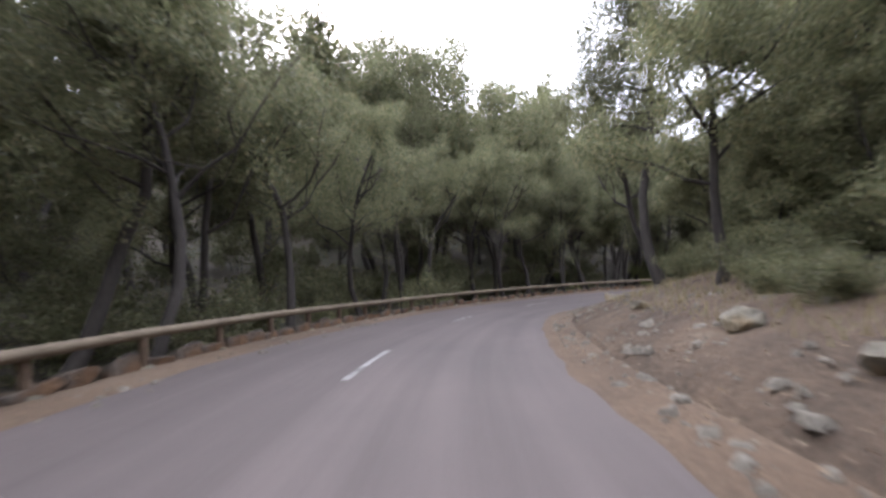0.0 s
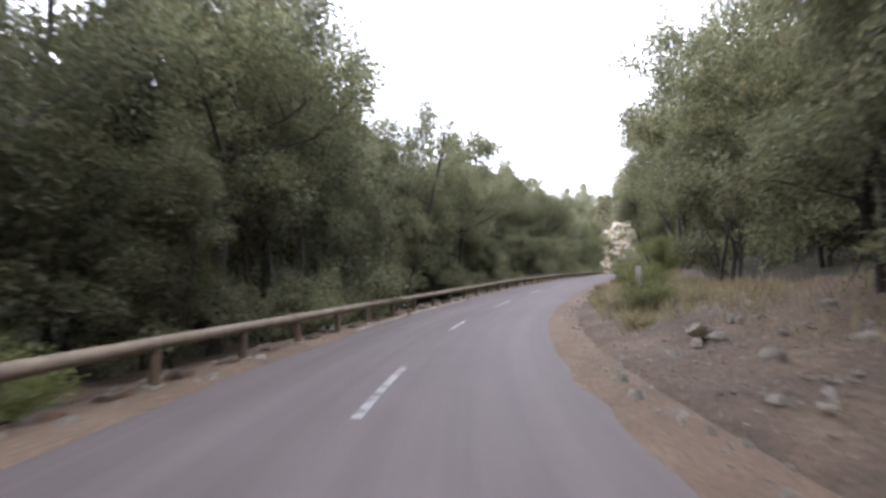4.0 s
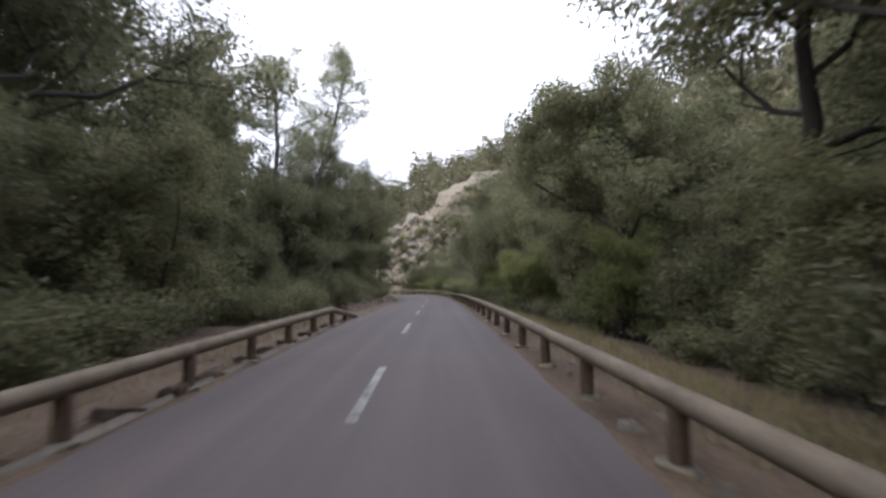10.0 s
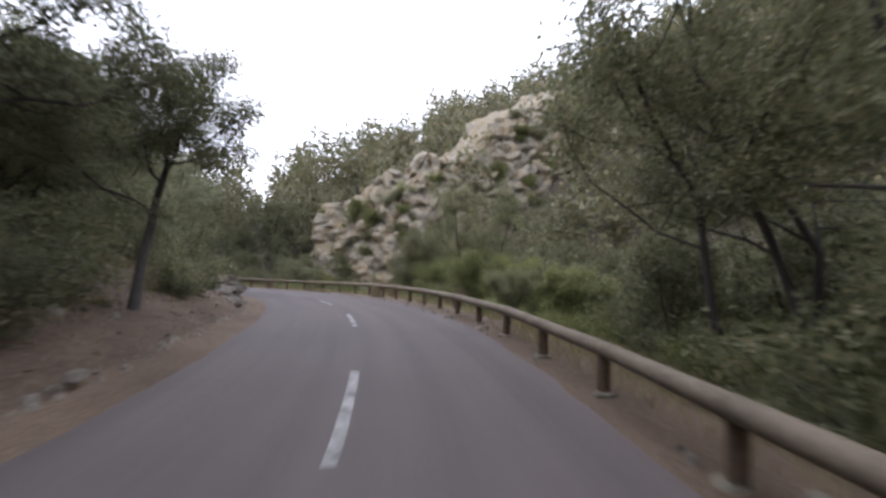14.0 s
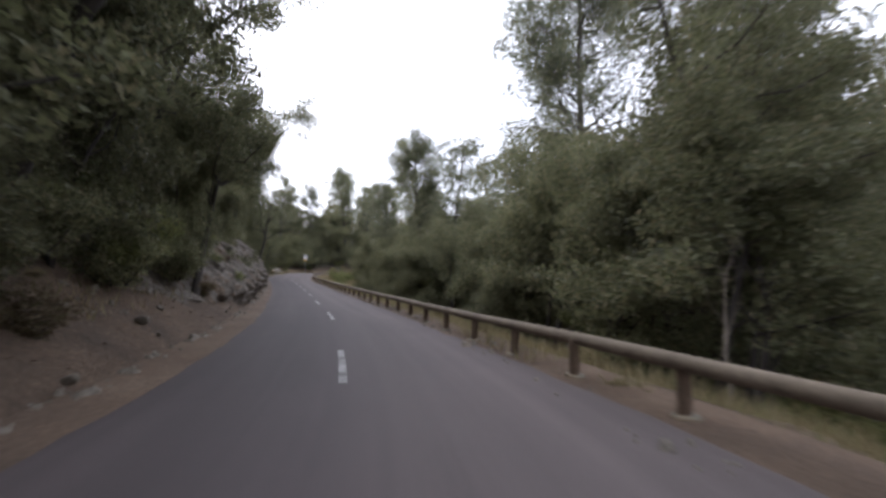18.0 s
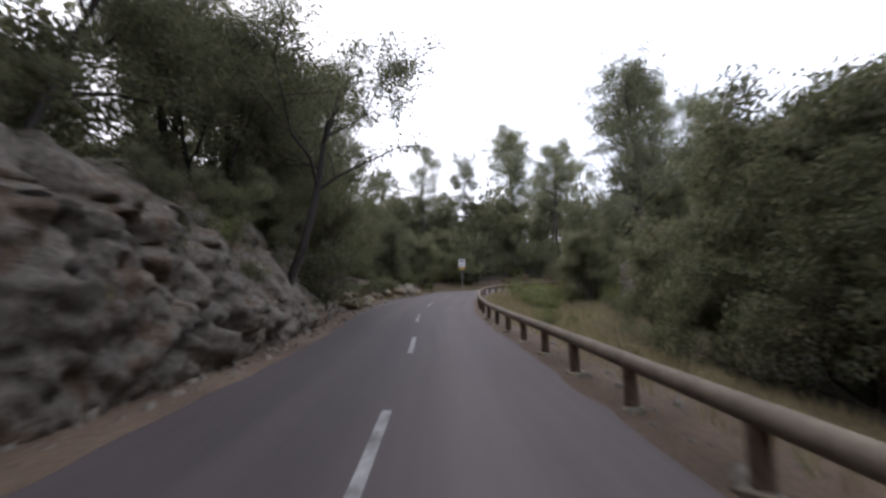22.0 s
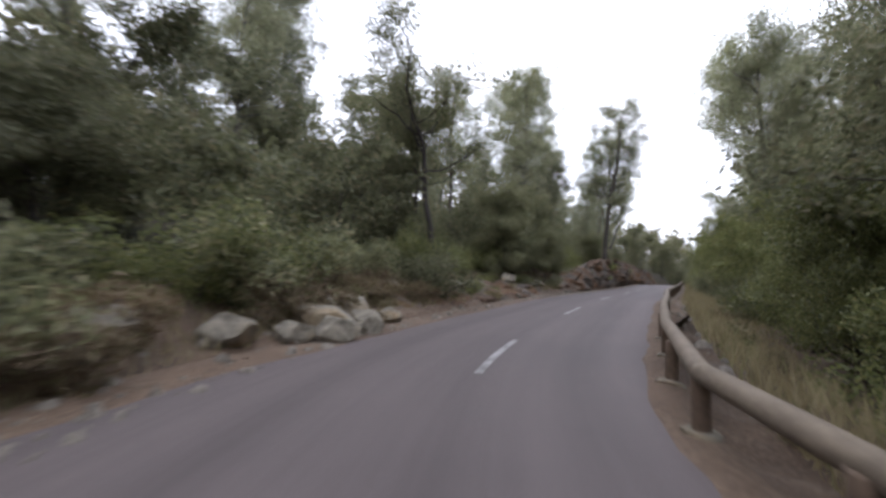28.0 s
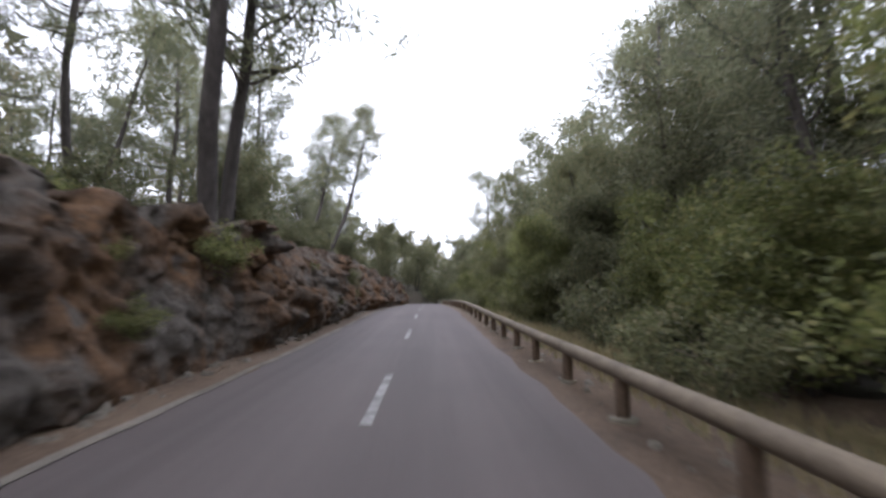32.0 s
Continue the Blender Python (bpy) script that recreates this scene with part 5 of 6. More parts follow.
for x, y, size in ((218.3, 114.9, 1.3), (219.6, 115.0, 1.5), (217.3, 115.0, 0.8), (217.8, 114.4, 0.9), (219.0, 114.3, 1.0), (216.4, 115.6, 1.0), (214.6, 116.4, 1.2), (220.6, 114.4, 0.7), (224.3, 115.6, 0.8), (215.6, 118.4, 0.9), (212.6, 119.2, 1.1), (226.0, 115.0, 0.9), (228.3, 114.4, 1.1), (230.5, 113.8, 0.8)):
    boulder(x, y, size)
for x, y, size in ((180.6, 94.6, 3.2), (180.9, 96.8, 2.6), (182.2, 99.6, 2.3), (182.8, 102.0, 2.0), (184.2, 89.0, 1.3), (183.4, 90.5, 1.6), (182.6, 88.0, 1.9), (182.0, 85.5, 1.5), (184.9, 91.2, 0.8), (185.2, 93.4, 0.9), (183.9, 93.2, 1.5), (179.6, 83.4, 2.6), (179.0, 81.0, 2.4), (180.6, 86.8, 2.6), (181.4, 91.4, 2.4), (180.0, 89.6, 3.0), (180.3, 79.2, 1.4), (189.6, 103.6, 1.9), (188.4, 102.2, 1.6), (187.2, 99.8, 1.2), (186.1, 97.0, 1.0)):
    boulder(x, y, size)
for s, off, size in ((12, -5.6, 0.6), (2, -6.4, 1.2), (24, -5.4, 0.9), (29, -5.0, 0.7), (34, -5.6, 1.0), (58, -5.0, 0.5), (64, -5.4, 0.6), (139, 3.9, 0.7), (142, 4.3, 0.9), (146, 3.9, 0.6), (150, 4.6, 0.7), (330, 4.6, 0.9), (326, 5.2, 1.2), (322, 5.0, 1.0), (319, 5.6, 1.1), (286, -5.5, 0.8), (283, -5.0, 0.6), (3.8, -5.3, 0.5), (6.5, -5.6, 0.6)):
    x, y = (float(c) for c in where(s, off))
    boulder(x, y, size)
# loose rocks at the foot of the banks
for side, a, b, d0, d1, n, top in ((-1, -5, 60, 3.6, 7, 30, 0.3), (-1, 60, 104, 3.8, 6.5, 16, 0.3), (1, 136, 178, 3.0, 5.6, 80, 0.35), (1, 178, 262, 3.0, 4.6, 58, 0.4), (1, 262, 300, 4.0, 7, 34, 0.35), (1, 308, 345, 3.4, 5.5, 40, 0.4), (1, 345, 415, 2.9, 3.8, 26, 0.25), (1, 90, 133, 2.6, 3.4, 14, 0.25), (1, 25, 90, 3.6, 4.6, 14, 0.4)):
    for k in range(n):
        s = rng.uniform(a, b)
        off = side * (d0 + (d1 - d0) * rng.random() ** 1.5)
        x, y = (float(c) for c in beside(s, off))
        size = 0.1 + (top - 0.1) * rng.random() ** 2.2
        ob = new("rock", pick(ROCKS))
        ob.matrix_basis = pose(x, y, max(ground_z(x, y), float(climb(s))) + 0.2 * size, rng.uniform(-25, 25), rng.uniform(-25, 25), rng.uniform(0, 360)) @ Matrix.Diagonal((size, size, size, 1))
        tagged(ob, "loose grey stone lying on the earth bank", "rock", "loose stones along the verge")


def scatter_stones(spans, seed):
    r = np.random.default_rng(seed)
    base = np.array([(-1, -1, -.6), (1, -.8, -.6), (.8, 1, -.6), (-.9, .9, -.6), (-.6, -.5, .6), (.6, -.6, .5), (.5, .6, .7), (-.5, .6, .5)])
    faces = np.array([(0, 1, 5, 4), (1, 2, 6, 5), (2, 3, 7, 6), (3, 0, 4, 7), (4, 5, 6, 7)])
    vs, fs = [], []
    for side, a, b, d0, d1, per in spans:
        for _ in range(int((b - a) * per)):
            s, off = r.uniform(a, b), side * (d0 + (d1 - d0) * r.random() ** 1.4)
            x, y = (float(c) for c in beside(s, off))
            k = 0.02 + 0.09 * r.random() ** 4
            w = r.uniform(0, 6.28)
            q = (base + r.normal(0, 0.2, base.shape)) * k * r.uniform(0.6, 1.4, 3)
            q = np.column_stack([q[:, 0] * math.cos(w) - q[:, 1] * math.sin(w), q[:, 0] * math.sin(w) + q[:, 1] * math.cos(w), q[:, 2]])
            fs.append(faces + 8 * len(vs))
            vs.append(q + (x, y, (max(ground_z(x, y), float(climb(s))) if abs(off) > 4.2 else float(climb(s))) + 0.02))
    return fast_mesh("gravel", np.vstack(vs), np.vstack(fs), M_STONE)


tagged(new("gravel", scatter_stones([(-1, -10, 30, 3.6, 7.0, 26), (-1, 30, 104, 3.2, 7.0, 26), (1, 134, 415, 2.9, 5.4, 22), (1, 0, 134, 2.7, 4.0, 4), (-1, 104, 415, 2.7, 3.4, 4)], 77)), "small loose stones and gravel strewn along the verges", "gravel", kind="stuff")


def grass(spans, seed):
    r = np.random.default_rng(seed)
    vs = []
    for side, a, b, d0, d1, per, tall in spans:
        for _ in range(int((b - a) * per)):
            s, off = r.uniform(a, b), side * r.uniform(d0, d1)
            x, y = (float(c) for c in beside(s, off))
            z = max(ground_z(x, y), float(climb(s)) - 0.02 if abs(off) < 3.9 else -9) - 0.03
            h, w = tall * r.uniform(0.4, 1.2), r.uniform(0, 6.28)
            bx, by = math.cos(w) * 0.012, math.sin(w) * 0.012
            vs += [(x - bx, y - by, z), (x + bx, y + by, z), (x + r.normal(0, 0.3) * h, y + r.normal(0, 0.3) * h, z + h)]
    return fast_mesh("grass", vs, np.arange(len(vs)).reshape(-1, 3), M_DRY)


tagged(new("grass", grass([(-1, 104, 172, 3.2, 6.5, 260, 0.4), (-1, 172, 212, 4.8, 9, 340, 0.45), (-1, 212, 300, 3.2, 7.5, 300, 0.4), (-1, 300, 418, 3.3, 6.0, 260, 0.4), (1, 262, 334, 4.0, 7, 240, 0.3), (1, 336, 418, 5.0, 11, 200, 0.35), (-1, 60, 104, 4.2, 8, 260, 0.4), (-1, 258, 292, 5.5, 18, 800, 0.45), (-1, 160, 212, 6, 16, 300, 0.45), (1, 90, 134, 3.0, 4.5, 80, 0.25), (-1, 0, 60, 5.5, 9, 90, 0.3), (1, 136, 262, 4.2, 7, 90, 0.3)], 91)), "thin dry yellow grass behind the guardrail", "grass", kind="stuff")



def litter(spans, seed):
    """Fallen leaves and twigs lying flat on the banks."""
    r = np.random.default_rng(seed)
    vs = []
    for side, a, b, d0, d1, per in spans:
        for _ in range(int((b - a) * per)):
            s, off = r.uniform(a, b), side * (d0 + (d1 - d0) * r.random())
            x, y = (float(c) for c in beside(s, off))
            z = max(ground_z(x, y), float(climb(s)) - 0.02 if abs(off) < 3.9 else -9) + r.uniform(0.02, 0.07)
            k, w = r.uniform(0.02, 0.06), r.uniform(0, 6.28)
            c, q = math.cos(w) * k, math.sin(w) * k
            vs += [(x - c - q * 0.4, y - q + c * 0.4, z + r.normal(0, 0.01)), (x - c * 0.2 + q * 0.4, y - q * 0.2 - c * 0.4, z + r.normal(0, 0.01)), (x + c, y + q, z + r.normal(0, 0.015))]
    return fast_mesh("leaf_litter", vs, np.arange(len(vs)).reshape(-1, 3), M_LITTER)


tagged(new("leaf_litter", litter([(-1, -20, 60, 3.6, 9, 150), (-1, 60, 106, 3.4, 8, 90), (1, 134, 212, 3.2, 7, 110), (1, 212, 300, 3.2, 6, 70), (1, 300, 345, 3.4, 8, 110), (1, 345, 418, 2.9, 3.9, 30)], 57)), "brown fallen oak leaves and twigs lying on the banks", "leaf litter", kind="stuff")

# ---- wooden guardrails ----


def round_log(length, rad, seed, sides=12):
    r = np.random.default_rng(seed)
    xs = np.array([0, 0.015, *np.linspace(0.1, length - 0.1, 6), length - 0.015, length])
    rr = np.array([rad * 0.9, rad, *(rad * r.uniform(0.96, 1.04, 6)), rad, rad * 0.9])
    v = [(x, q * math.cos(w), q * math.sin(w)) for x, q in zip(xs, rr) for w in np.arange(sides) * 2 * math.pi / sides]
    f = [(i * sides + k, i * sides + (k + 1) % sides, (i + 1) * sides + (k + 1) % sides, (i + 1) * sides + k) for i in range(len(xs) - 1) for k in range(sides)]
    f += [tuple(range(sides))[::-1], tuple(range((len(xs) - 1) * sides, len(xs) * sides))]
    return v, f


LOGS = [mesh_from("rail_log", *round_log(4.0, 0.095, 300 + i), M_LOG, True) for i in range(3)]
POSTS = [mesh_from("post", *round_log(0.95, 0.08, 320 + i, 10), M_POST, True) for i in range(3)]
FOOTS = [stone_mesh("footing", 340 + i, (0.34, 0.28, 0.15), M_ROCK_PALE, 2, 0.4, 0.5) for i in range(3)]


def guardrail(label, stations, offset, lower_first, lower_last, rise):
    e = empty("wooden_guardrail", pose(0, 0, 0), label, "guardrail")
    pts = [(*[float(c) for c in where(s, offset(s))], rise(s) + float(climb(s))) for s in stations]
    low = [float(climb(s)) for s in stations]
    for i, (x, y, z) in enumerate(pts):
        lo = (lower_first and i == 0) or (lower_last and i == len(pts) - 1)
        part("post", POSTS[i % 3], e, at=pose(x, y, z - 0.96 - (0.5 if lo else 0)) @ pose(0, 0, 0, rng.normal(0, 1.2), -90 + rng.normal(0, 1.2), rng.uniform(0, 360)))
        part("footing", FOOTS[i % 3], e, at=pose(x, y, low[i] - 0.015, 0, 0, rng.uniform(0, 360)))
    for i in range(0, len(pts) - 1, 2):
        a, b = Vector(pts[i]), Vector(pts[min(i + 2, len(pts) - 1)])
        if lower_first and i == 0:
            a.z = low[0] + 0.06
        if lower_last and i + 2 >= len(pts) - 1:
            b.z = low[-1] + 0.06
        d = b - a
        m = Matrix.Translation(a) @ d.to_track_quat("X", "Z").to_matrix().to_4x4() @ Matrix.Diagonal((d.length / 4.0 * 1.004, 1, 1, 1))
        part("rail_log", LOGS[(i // 2) % 3], e, at=m @ pose(0, 0, 0, rng.uniform(0, 360)))
    return e


RAIL_LEFT = [(-28, 4.4), (10, 4.4), (30, 4.2), (45, 3.7), (60, 3.2), (75, 2.8), (90, 2.55), (140, 2.4)]
RAIL_RIGHT = [(95, -2.7), (115, -2.7), (160, -2.65), (175, -3.3), (190, -4.4), (202, -4.35), (218, -3.0), (240, -2.75), (270, -2.75), (285, -2.7), (291, -2.5), (295, -2.1), (299, -2.0), (303, -1.98), (307, -2.08), (311, -2.5), (314, -2.6), (320, -2.75), (420, -2.85)]
RISE_LEFT = [(-28, 0.66), (40, 0.66), (70, 0.6), (95, 0.53), (140, 0.53)]
RISE_RIGHT = [(100, 0.53), (175, 0.55), (186, 0.66), (206, 0.64), (220, 0.54), (420, 0.53)]
guardrail("weathered round-timber guardrail along the valley side", list(np.linspace(-28, 135.5, 83)), lambda s: table(RAIL_LEFT, s), False, True, lambda s: table(RISE_LEFT, s))
guardrail("weathered round-timber guardrail along the ravine side", list(np.arange(106.9, 419, 2.0)), lambda s: table(RAIL_RIGHT, s), True, False, lambda s: table(RISE_RIGHT, s))

# kerb of rough blocks under the first rail
kerb = empty("stone_kerb", pose(0, 0, 0), "row of rough stone blocks under the timber guardrail", "kerb", kind="structure")
KERB = [stone_mesh("kerb_stone", 360 + i, (0.85, 0.36, 0.4), M_ROCK, 3, 0.2, 0.8) for i in range(5)]
s = -10.0
while s < 134:
    tall = 1.25 if s < 50 else 0.5
    x, y = (float(c) for c in where(s, table(RAIL_LEFT, s) + 0.1))
    part("kerb_stone", KERB[int(rng.integers(0, 5))], kerb, at=pose(x, y, float(climb(s)) + 0.02, rng.uniform(-5, 5), rng.uniform(-5, 5), heading(s) + rng.uniform(-6, 6)) @ Matrix.Diagonal((rng.uniform(0.7, 1.15) * (1.0 if s < 50 else 0.5), 0.9, tall * rng.uniform(0.7, 1.15), 1)))
    s += rng.uniform(0.62, 0.95) if s < 50 else rng.uniform(0.7, 1.7)

# ---- dry-stone walls ----
WALL_STONES = [stone_mesh("stone", 400 + i, (0.4, 0.3, 0.25), M_STONE, 3, 0.3, 0.65) for i in range(8)]


def stone_wall(label, a, b, low, top0, top1, seed, foot=None, sides=(-1, 1)):
    """A dry-stone wall from a to b in the plan; its top climbs from top0 to top1."""
    r = np.random.default_rng(seed)
    a, b = Vector(a), Vector(b)
    d = b - a
    n = d.length
    lift = float(climb(nearest(np.array([a.x]), np.array([a.y]))[0][0]))
    low, top0, top1 = low + lift, top0 + lift, top1 + lift
    turn = math.degrees(math.atan2(d.y, d.x))
    e = empty("dry_stone_wall", pose(0, 0, 0), label, "stone wall")
    # rubble heart behind the face stones; dark bark colour paints in the gaps' shade
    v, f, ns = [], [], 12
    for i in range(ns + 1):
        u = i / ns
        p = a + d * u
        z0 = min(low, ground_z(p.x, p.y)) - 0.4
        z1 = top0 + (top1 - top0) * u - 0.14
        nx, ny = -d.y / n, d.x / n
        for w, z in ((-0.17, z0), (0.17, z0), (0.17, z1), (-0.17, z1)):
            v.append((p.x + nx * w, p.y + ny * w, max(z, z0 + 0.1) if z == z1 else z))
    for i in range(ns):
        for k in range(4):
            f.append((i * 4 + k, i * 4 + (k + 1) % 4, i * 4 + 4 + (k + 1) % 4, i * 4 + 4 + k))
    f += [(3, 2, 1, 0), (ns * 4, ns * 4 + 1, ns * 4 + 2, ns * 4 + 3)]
    part("core", mesh_from("core", v, f, M_BARK), e, "rubble heart between the stones, coloured dark for the shade in the gaps")
    x = 0.0
    while x < n:
        u = x / n
        p = a + d * u
        z = (ground_z(p.x, p.y) - 0.15 if foot is None else foot) + r.uniform(0, 0.1)
        t = top0 + (top1 - top0) * u + r.uniform(-0.25, 0.1)
        while z < t:
            h = r.uniform(0.75, 1.25)
            for side in sides:
                q = p + d / n * r.uniform(-0.1, 0.1) + Vector((-d.y, d.x)) / n * side * r.uniform(0.14, 0.22)
                part("stone", WALL_STONES[int(r.integers(0, 8))], e, at=pose(q.x, q.y, z, r.uniform(-20, 20), r.uniform(-20, 20), turn + r.uniform(-25, 25)) @ Matrix.Diagonal((h, h, h, 1)))
            z += 0.22 * h
        x += r.uniform(0.28, 0.4)
    return e


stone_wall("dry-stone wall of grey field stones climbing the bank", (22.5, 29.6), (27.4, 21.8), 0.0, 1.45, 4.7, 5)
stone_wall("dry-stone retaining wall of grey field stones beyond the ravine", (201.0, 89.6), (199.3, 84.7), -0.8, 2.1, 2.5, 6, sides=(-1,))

# heap at the near end of the first wall
heap_z = float(climb(nearest(np.array([22.5]), np.array([29.5]))[0][0]))
for k in range(16):
    x, y = 22.3 + rng.normal(0, 0.55), 29.6 + rng.normal(0, 0.5)
    ob = new("rock", pick(ROCKS))
    size = rng.uniform(0.25, 0.55)
    ob.matrix_basis = pose(x, y, max(heap_z, ground_z(x, y)) + 0.22 * size + 0.25 * max(0, 1 - 1.4 * math.hypot(x - 22.5, y - 29.5)), rng.uniform(-25, 25), rng.uniform(-25, 25), rng.uniform(0, 360)) @ Matrix.Diagonal((size, size, size, 1))
    tagged(ob, "grey stone fallen from the end of the dry-stone wall", "rock", "fallen wall stones")


# ---- single things ----
def dead_log(pts, rad, label, category="log"):
    p = np.array(pts, float) + (0, 0, heap_z)
    n = len(p)
    e = new("fallen_log", fast_mesh("fallen_log", *tube(p, [rad * (1 - 0.5 * i / (n - 1)) for i in range(n)], 9), M_DEAD, True))
    return tagged(e, label, category)


dead_log([(21.9, 27.9, 1.5), (22.3, 27.2, 1.15), (22.6, 26.4, 1.0), (22.9, 25.5, 1.15), (23.3, 24.8, 1.6)], 0.2, "grey bleached trunk lying against the dry-stone wall")
for x, y, t0 in ((257.2, 93.4, 20), (260.4, 90.9, 100), (258.4, 92.4, 200), (263.5, 90.6, 320)):
    r = np.random.default_rng(int(t0))
    q, qr = limb(r, (x, y, ground_z(x, y)), (math.cos(t0), math.sin(t0), 0.6), 2.2, 0.05, 0.25, 0.02, 7)
    v, f = join([tube(q, qr, 6)] + [tube(*limb(r, q[j], r.normal(0, 1, 3) + (0, 0, 0.6), 1.0, 0.025, 0.3, 0.02, 4), 5) for j in (2, 3, 4)])
    tagged(new("dead_branch", fast_mesh("dead_branch", v, f, M_DEAD, True)), "pale dead branch lying in the dry grass", "branch", "dead branches behind the rail")


# bare pale saplings in the ravine behind the rail
for k, (st, off, tall) in enumerate(((206.5, -6.6, 4.2), (208.5, -7.4, 3.4), (202.5, -7.0, 4.6), (211.5, -7.2, 3.8), (190.5, -6.6, 3.6), (192.0, -7.4, 3.0), (197.0, -6.8, 2.8))):
    r = np.random.default_rng(700 + k)
    x, y = (float(c) for c in where(st, off))
    q, qr = limb(r, (x, y, ground_z(x, y) - 0.1), (r.normal(0, 0.25), r.normal(0, 0.25), 1.0), tall, 0.045, 0.16, 0.03, 8)
    v, f = join([tube(q, qr, 6)] + [tube(*limb(r, q[j], r.normal(0, 1, 3) + (0, 0, 0.9), tall * 0.3, 0.02, 0.25, 0.05, 4), 5) for j in (2, 3, 4, 5, 6)])
    tagged(new("bare_sapling", fast_mesh("bare_sapling", v, f, M_DEAD, True)), "thin pale bare sapling standing behind the rail", "sapling", "bare saplings in the ravine")


def plain(name, col, rough=0.5, metal=0.0):
    m, n, l, b = shader(name, rough)
    c = ramp(n, l, noise_node(n, l, 8, 4, 0.6), [(0.3, tuple(0.85 * q for q in col)), (0.7, col)])
    l.new(c, b.inputs["Base Color"])
    b.inputs["Metallic"].default_value = metal
    return m


M_WHITE, M_BLACK, M_YELLOW, M_STEEL = plain("white_sheet", (0.72, 0.72, 0.74)), plain("black_print", (0.02, 0.02, 0.022)), plain("yellow_sheet", (0.6, 0.36, 0.04)), plain("galvanised_steel", (0.42, 0.42, 0.43), 0.45, 0.6)
M_WHITEWASH = mat_surface("worn_whitewash", [(0.3, (0.3, 0.29, 0.27)), (0.6, (0.5, 0.49, 0.47))], 6, 30, 0.6)
M_GREYPRINT = plain("grey_print", (0.3, 0.32, 0.42))


def plate(name, outline, z, thick, material, parent, label=""):
    """A flat sheet in the sign's plane: outline in x and height, standing proud by z."""
    bm = bmesh.new()
    lo = [bm.verts.new((x, -z, h)) for x, h in outline]
    hi = [bm.verts.new((x, -z - thick, h)) for x, h in outline]
    bm.faces.new(lo)
    bm.faces.new(hi[::-1])
    for i in range(len(lo)):
        k = (i + 1) % len(lo)
        bm.faces.new((lo[k], lo[i], hi[i], hi[k]))
    bmesh.ops.recalc_face_normals(bm, faces=bm.faces)
    me = bpy.data.meshes.new(name)
    bm.to_mesh(me)
    bm.free()
    me.materials.append(material)
    return part(name, me, parent, label)


def box(w, h, x=0, z=0):
    return [(x - w / 2, z - h / 2), (x + w / 2, z - h / 2), (x + w / 2, z + h / 2), (x - w / 2, z + h / 2)]


def sign(x, y, turn, height):
    e = empty("road_sign", pose(x, y, ground_z(x, y), 0, 0, turn), "white picture sign with a yellow plate on a steel pole", "sign")
    part("pole", fast_mesh("pole", *tube([(0, 0.04, -0.3), (0, 0.04, 1.2), (0, 0.04, height)], [0.03, 0.03, 0.03], 12), M_STEEL, True), e)
    panel = plate("panel", box(0.44, 0.56, 0, height - 0.28), 0.0, 0.012, M_WHITE, e)
    blob = [(0.135 * math.cos(w) * (1 + 0.12 * math.sin(5 * w)), height - 0.13 + 0.068 * math.sin(w) * (1 + 0.1 * math.cos(4 * w))) for w in np.arange(24) * 2 * math.pi / 24]
    plate("tree_picture", blob, 0.0145, 0.002, M_BLACK, panel, "black printed tree crown")
    plate("trunk_picture", [(-0.012, height - 0.34), (0.014, height - 0.34), (0.012, height - 0.17), (-0.01, height - 0.17)], 0.0145, 0.002, M_BLACK, panel)
    for w in range(3):
        plate("ground_picture", [(-0.15 + 0.09 * w, height - 0.37 - 0.02 * (w % 2)), (-0.07 + 0.1 * w, height - 0.38), (-0.08 + 0.09 * w, height - 0.335 + 0.015 * (w % 2)), (-0.13 + 0.09 * w, height - 0.345)], 0.0145, 0.002, M_BLACK, panel)
    plate("print_bar", box(0.34, 0.03, 0, height - 0.48), 0.0145, 0.002, M_GREYPRINT, panel)
    lower = plate("plate", box(0.44, 0.17, 0, height - 0.665), 0.0, 0.012, M_YELLOW, e)
    plate("print_bar", box(0.26, 0.03, -0.05, height - 0.65), 0.0145, 0.002, M_STEEL, lower)
    plate("print_mark", box(0.04, 0.06, 0.16, height - 0.655), 0.0145, 0.002, M_BLACK, lower)
    return e


sign(197.9, 115.2, -14, 2.2).scale = (1.6, 1.6, 1.6)


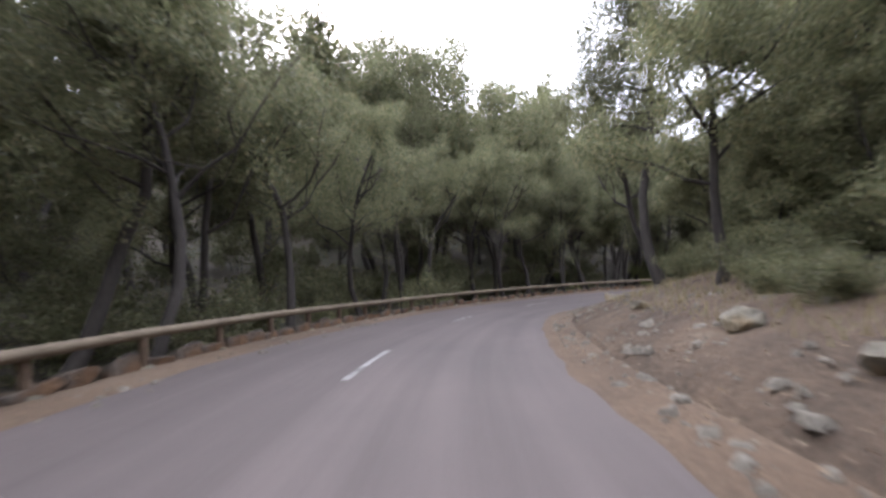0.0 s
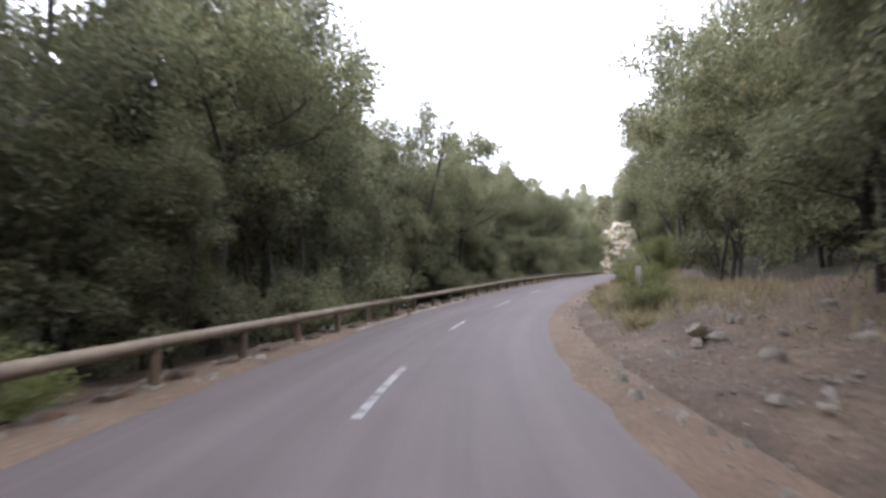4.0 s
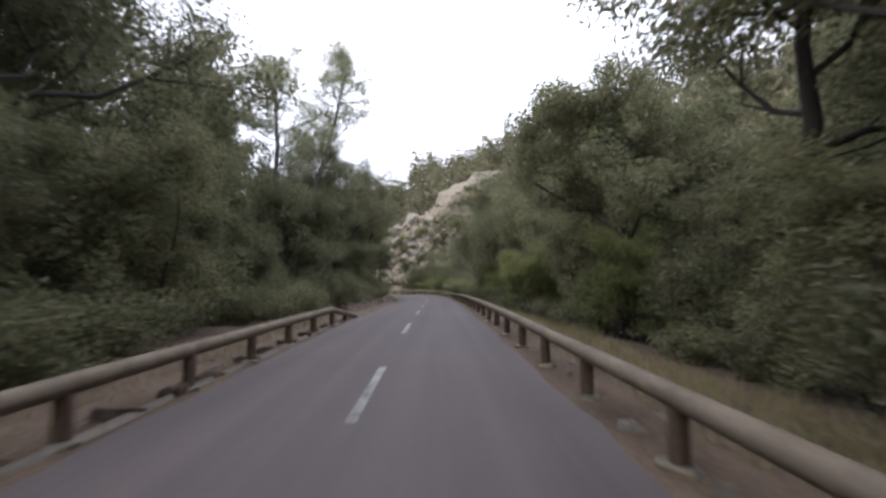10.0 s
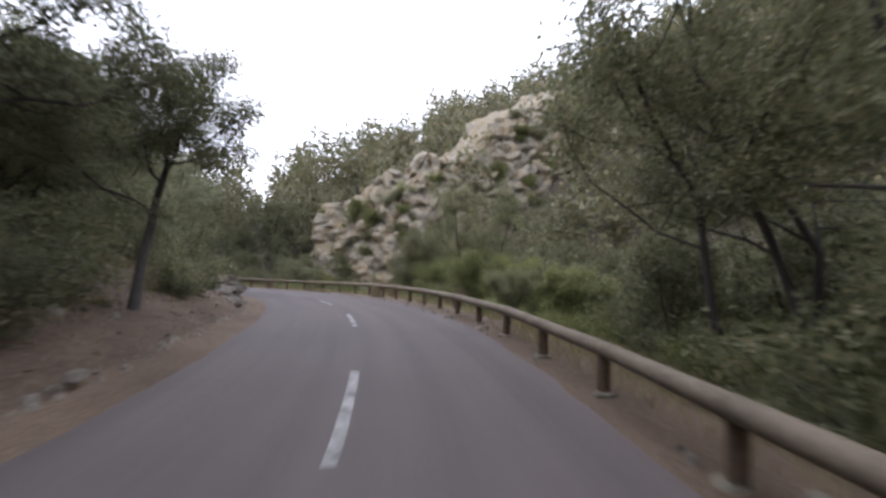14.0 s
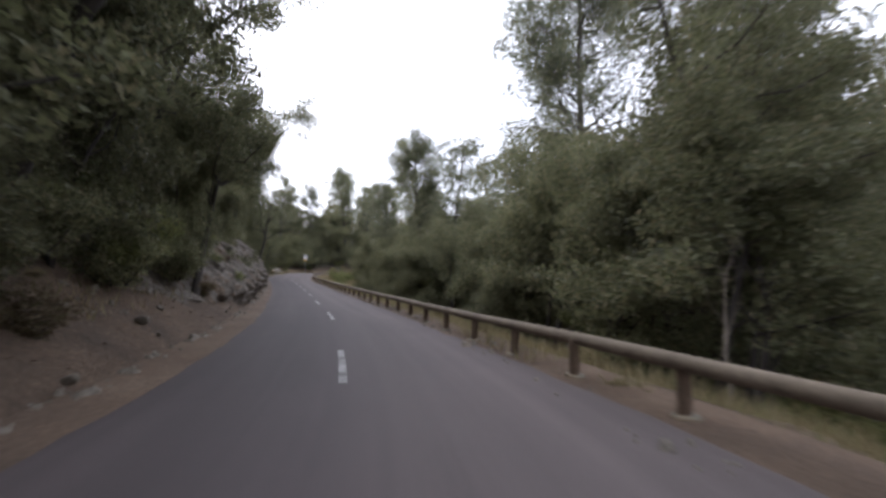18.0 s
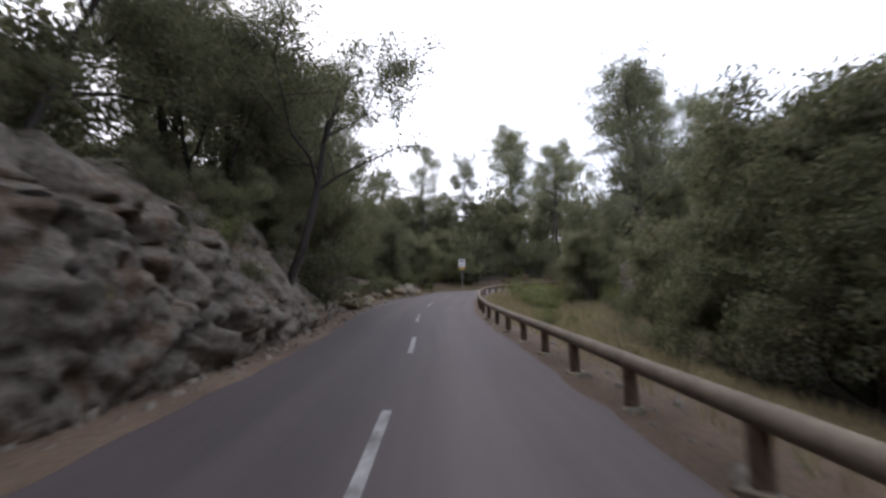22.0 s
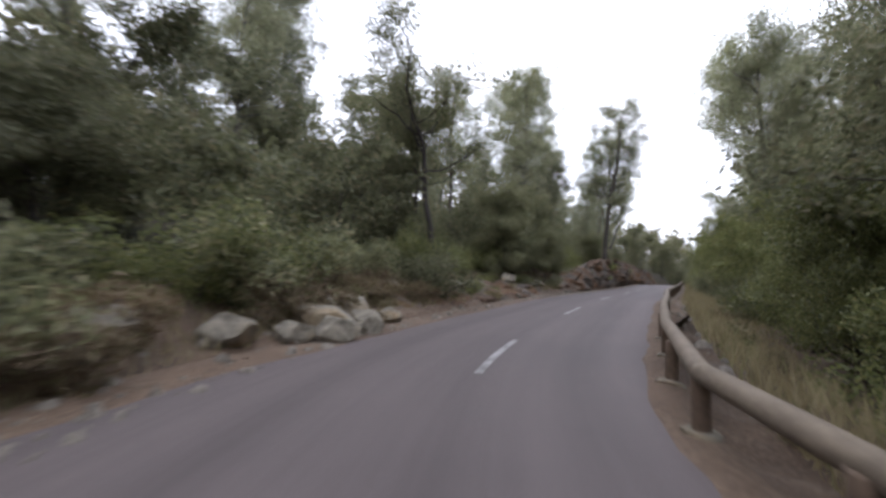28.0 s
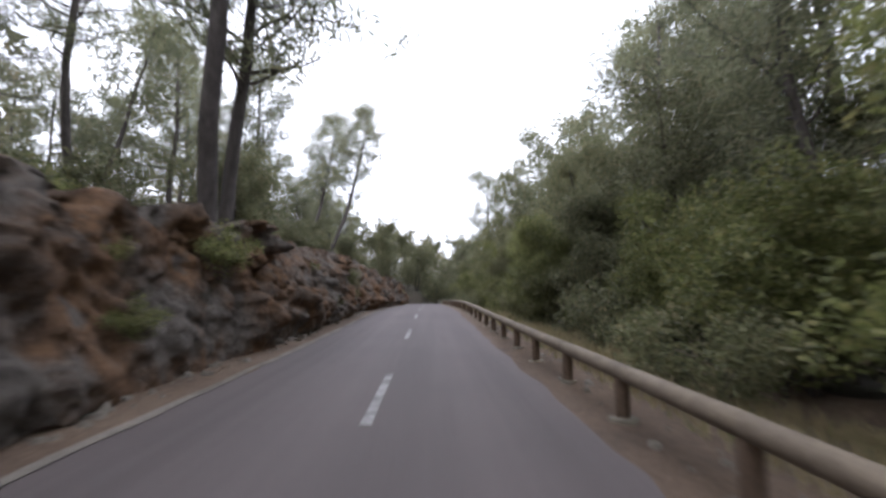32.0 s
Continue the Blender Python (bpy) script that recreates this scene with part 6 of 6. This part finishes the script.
def marker_stone(x, y, h, label):
    bm = bmesh.new()
    bmesh.ops.create_cube(bm, size=1.0)
    for v in bm.verts:
        v.co = Vector((v.co.x * 0.22, v.co.y * 0.16, (v.co.z + 0.5) * h))
    bmesh.ops.bevel(bm, geom=list(bm.edges), offset=0.05, segments=3, affect="EDGES")
    me = bpy.data.meshes.new("marker_stone")
    bm.to_mesh(me)
    bm.free()
    me.materials.append(M_WHITEWASH)
    ob = new("marker_stone", me)
    ob.matrix_basis = pose(x, y, float(climb(200)) - 0.02, 2, 1, heading(200))
    return tagged(ob, label, "marker stone")


marker_stone(171.6, 22.9, 0.3, "small whitewashed marker stone at the foot of the guardrail")


def timber_post(x, y, h, rad, label, material, lean=2.0, sink=0.3):
    ob = new("fence_post", fast_mesh("fence_post", *tube([(0, 0, -sink), (0, 0, h * 0.5), (0, 0, h - 0.02), (0, 0, h)], [rad, rad, rad, rad * 0.6], 9), material, True))
    ob.matrix_basis = pose(x, y, ground_z(x, y), rng.normal(0, lean), rng.normal(0, lean), 0)
    return tagged(ob, label, "post")


timber_post(38.6, 28.9, 1.1, 0.11, "weathered grey wooden post on the bank by the road", M_DEAD)
for x, y in ((270.7, 109.5), (263.6, 110.4), (278.2, 107.6), (285.5, 105.6), (256.8, 112.2)):
    timber_post(x, y, 1.5, 0.035, "thin dark fence post on top of the rocks", M_POST)

M_GREEN = plain("green_paint", (0.03, 0.22, 0.1))


def marker_post(x, y, h):
    """A leaning footpath post, green below and white above."""
    z = ground_z(x, y)
    e = empty("marker_post", pose(x, y, z, 0, 12, 20), "leaning green and white footpath marker post on the bank", "marker post")
    part("shaft", fast_mesh("shaft", *tube([(0, 0, -0.3), (0, 0, 0.3 * h), (0, 0, 0.62 * h)], [0.065, 0.065, 0.06], 10), M_GREEN, True), e, "green painted lower shaft")
    part("head", fast_mesh("head", *tube([(0, 0, 0.62 * h), (0, 0, 0.8 * h), (0, 0, 0.98 * h), (0, 0, h)], [0.075, 0.075, 0.07, 0.03], 10), M_WHITE, True), e, "white painted top")


marker_post(67.5, 22.1, 0.95)
timber_post(127.8, 18.4, 0.55, 0.1, "short pale weathered stub leaning on the bank", M_DEAD, 9.0)

# the moulds of the plants are not part of the place
for e in PROTOTYPES:
    for c in e.children_recursive:
        bpy.data.objects.remove(c)
    bpy.data.objects.remove(e)
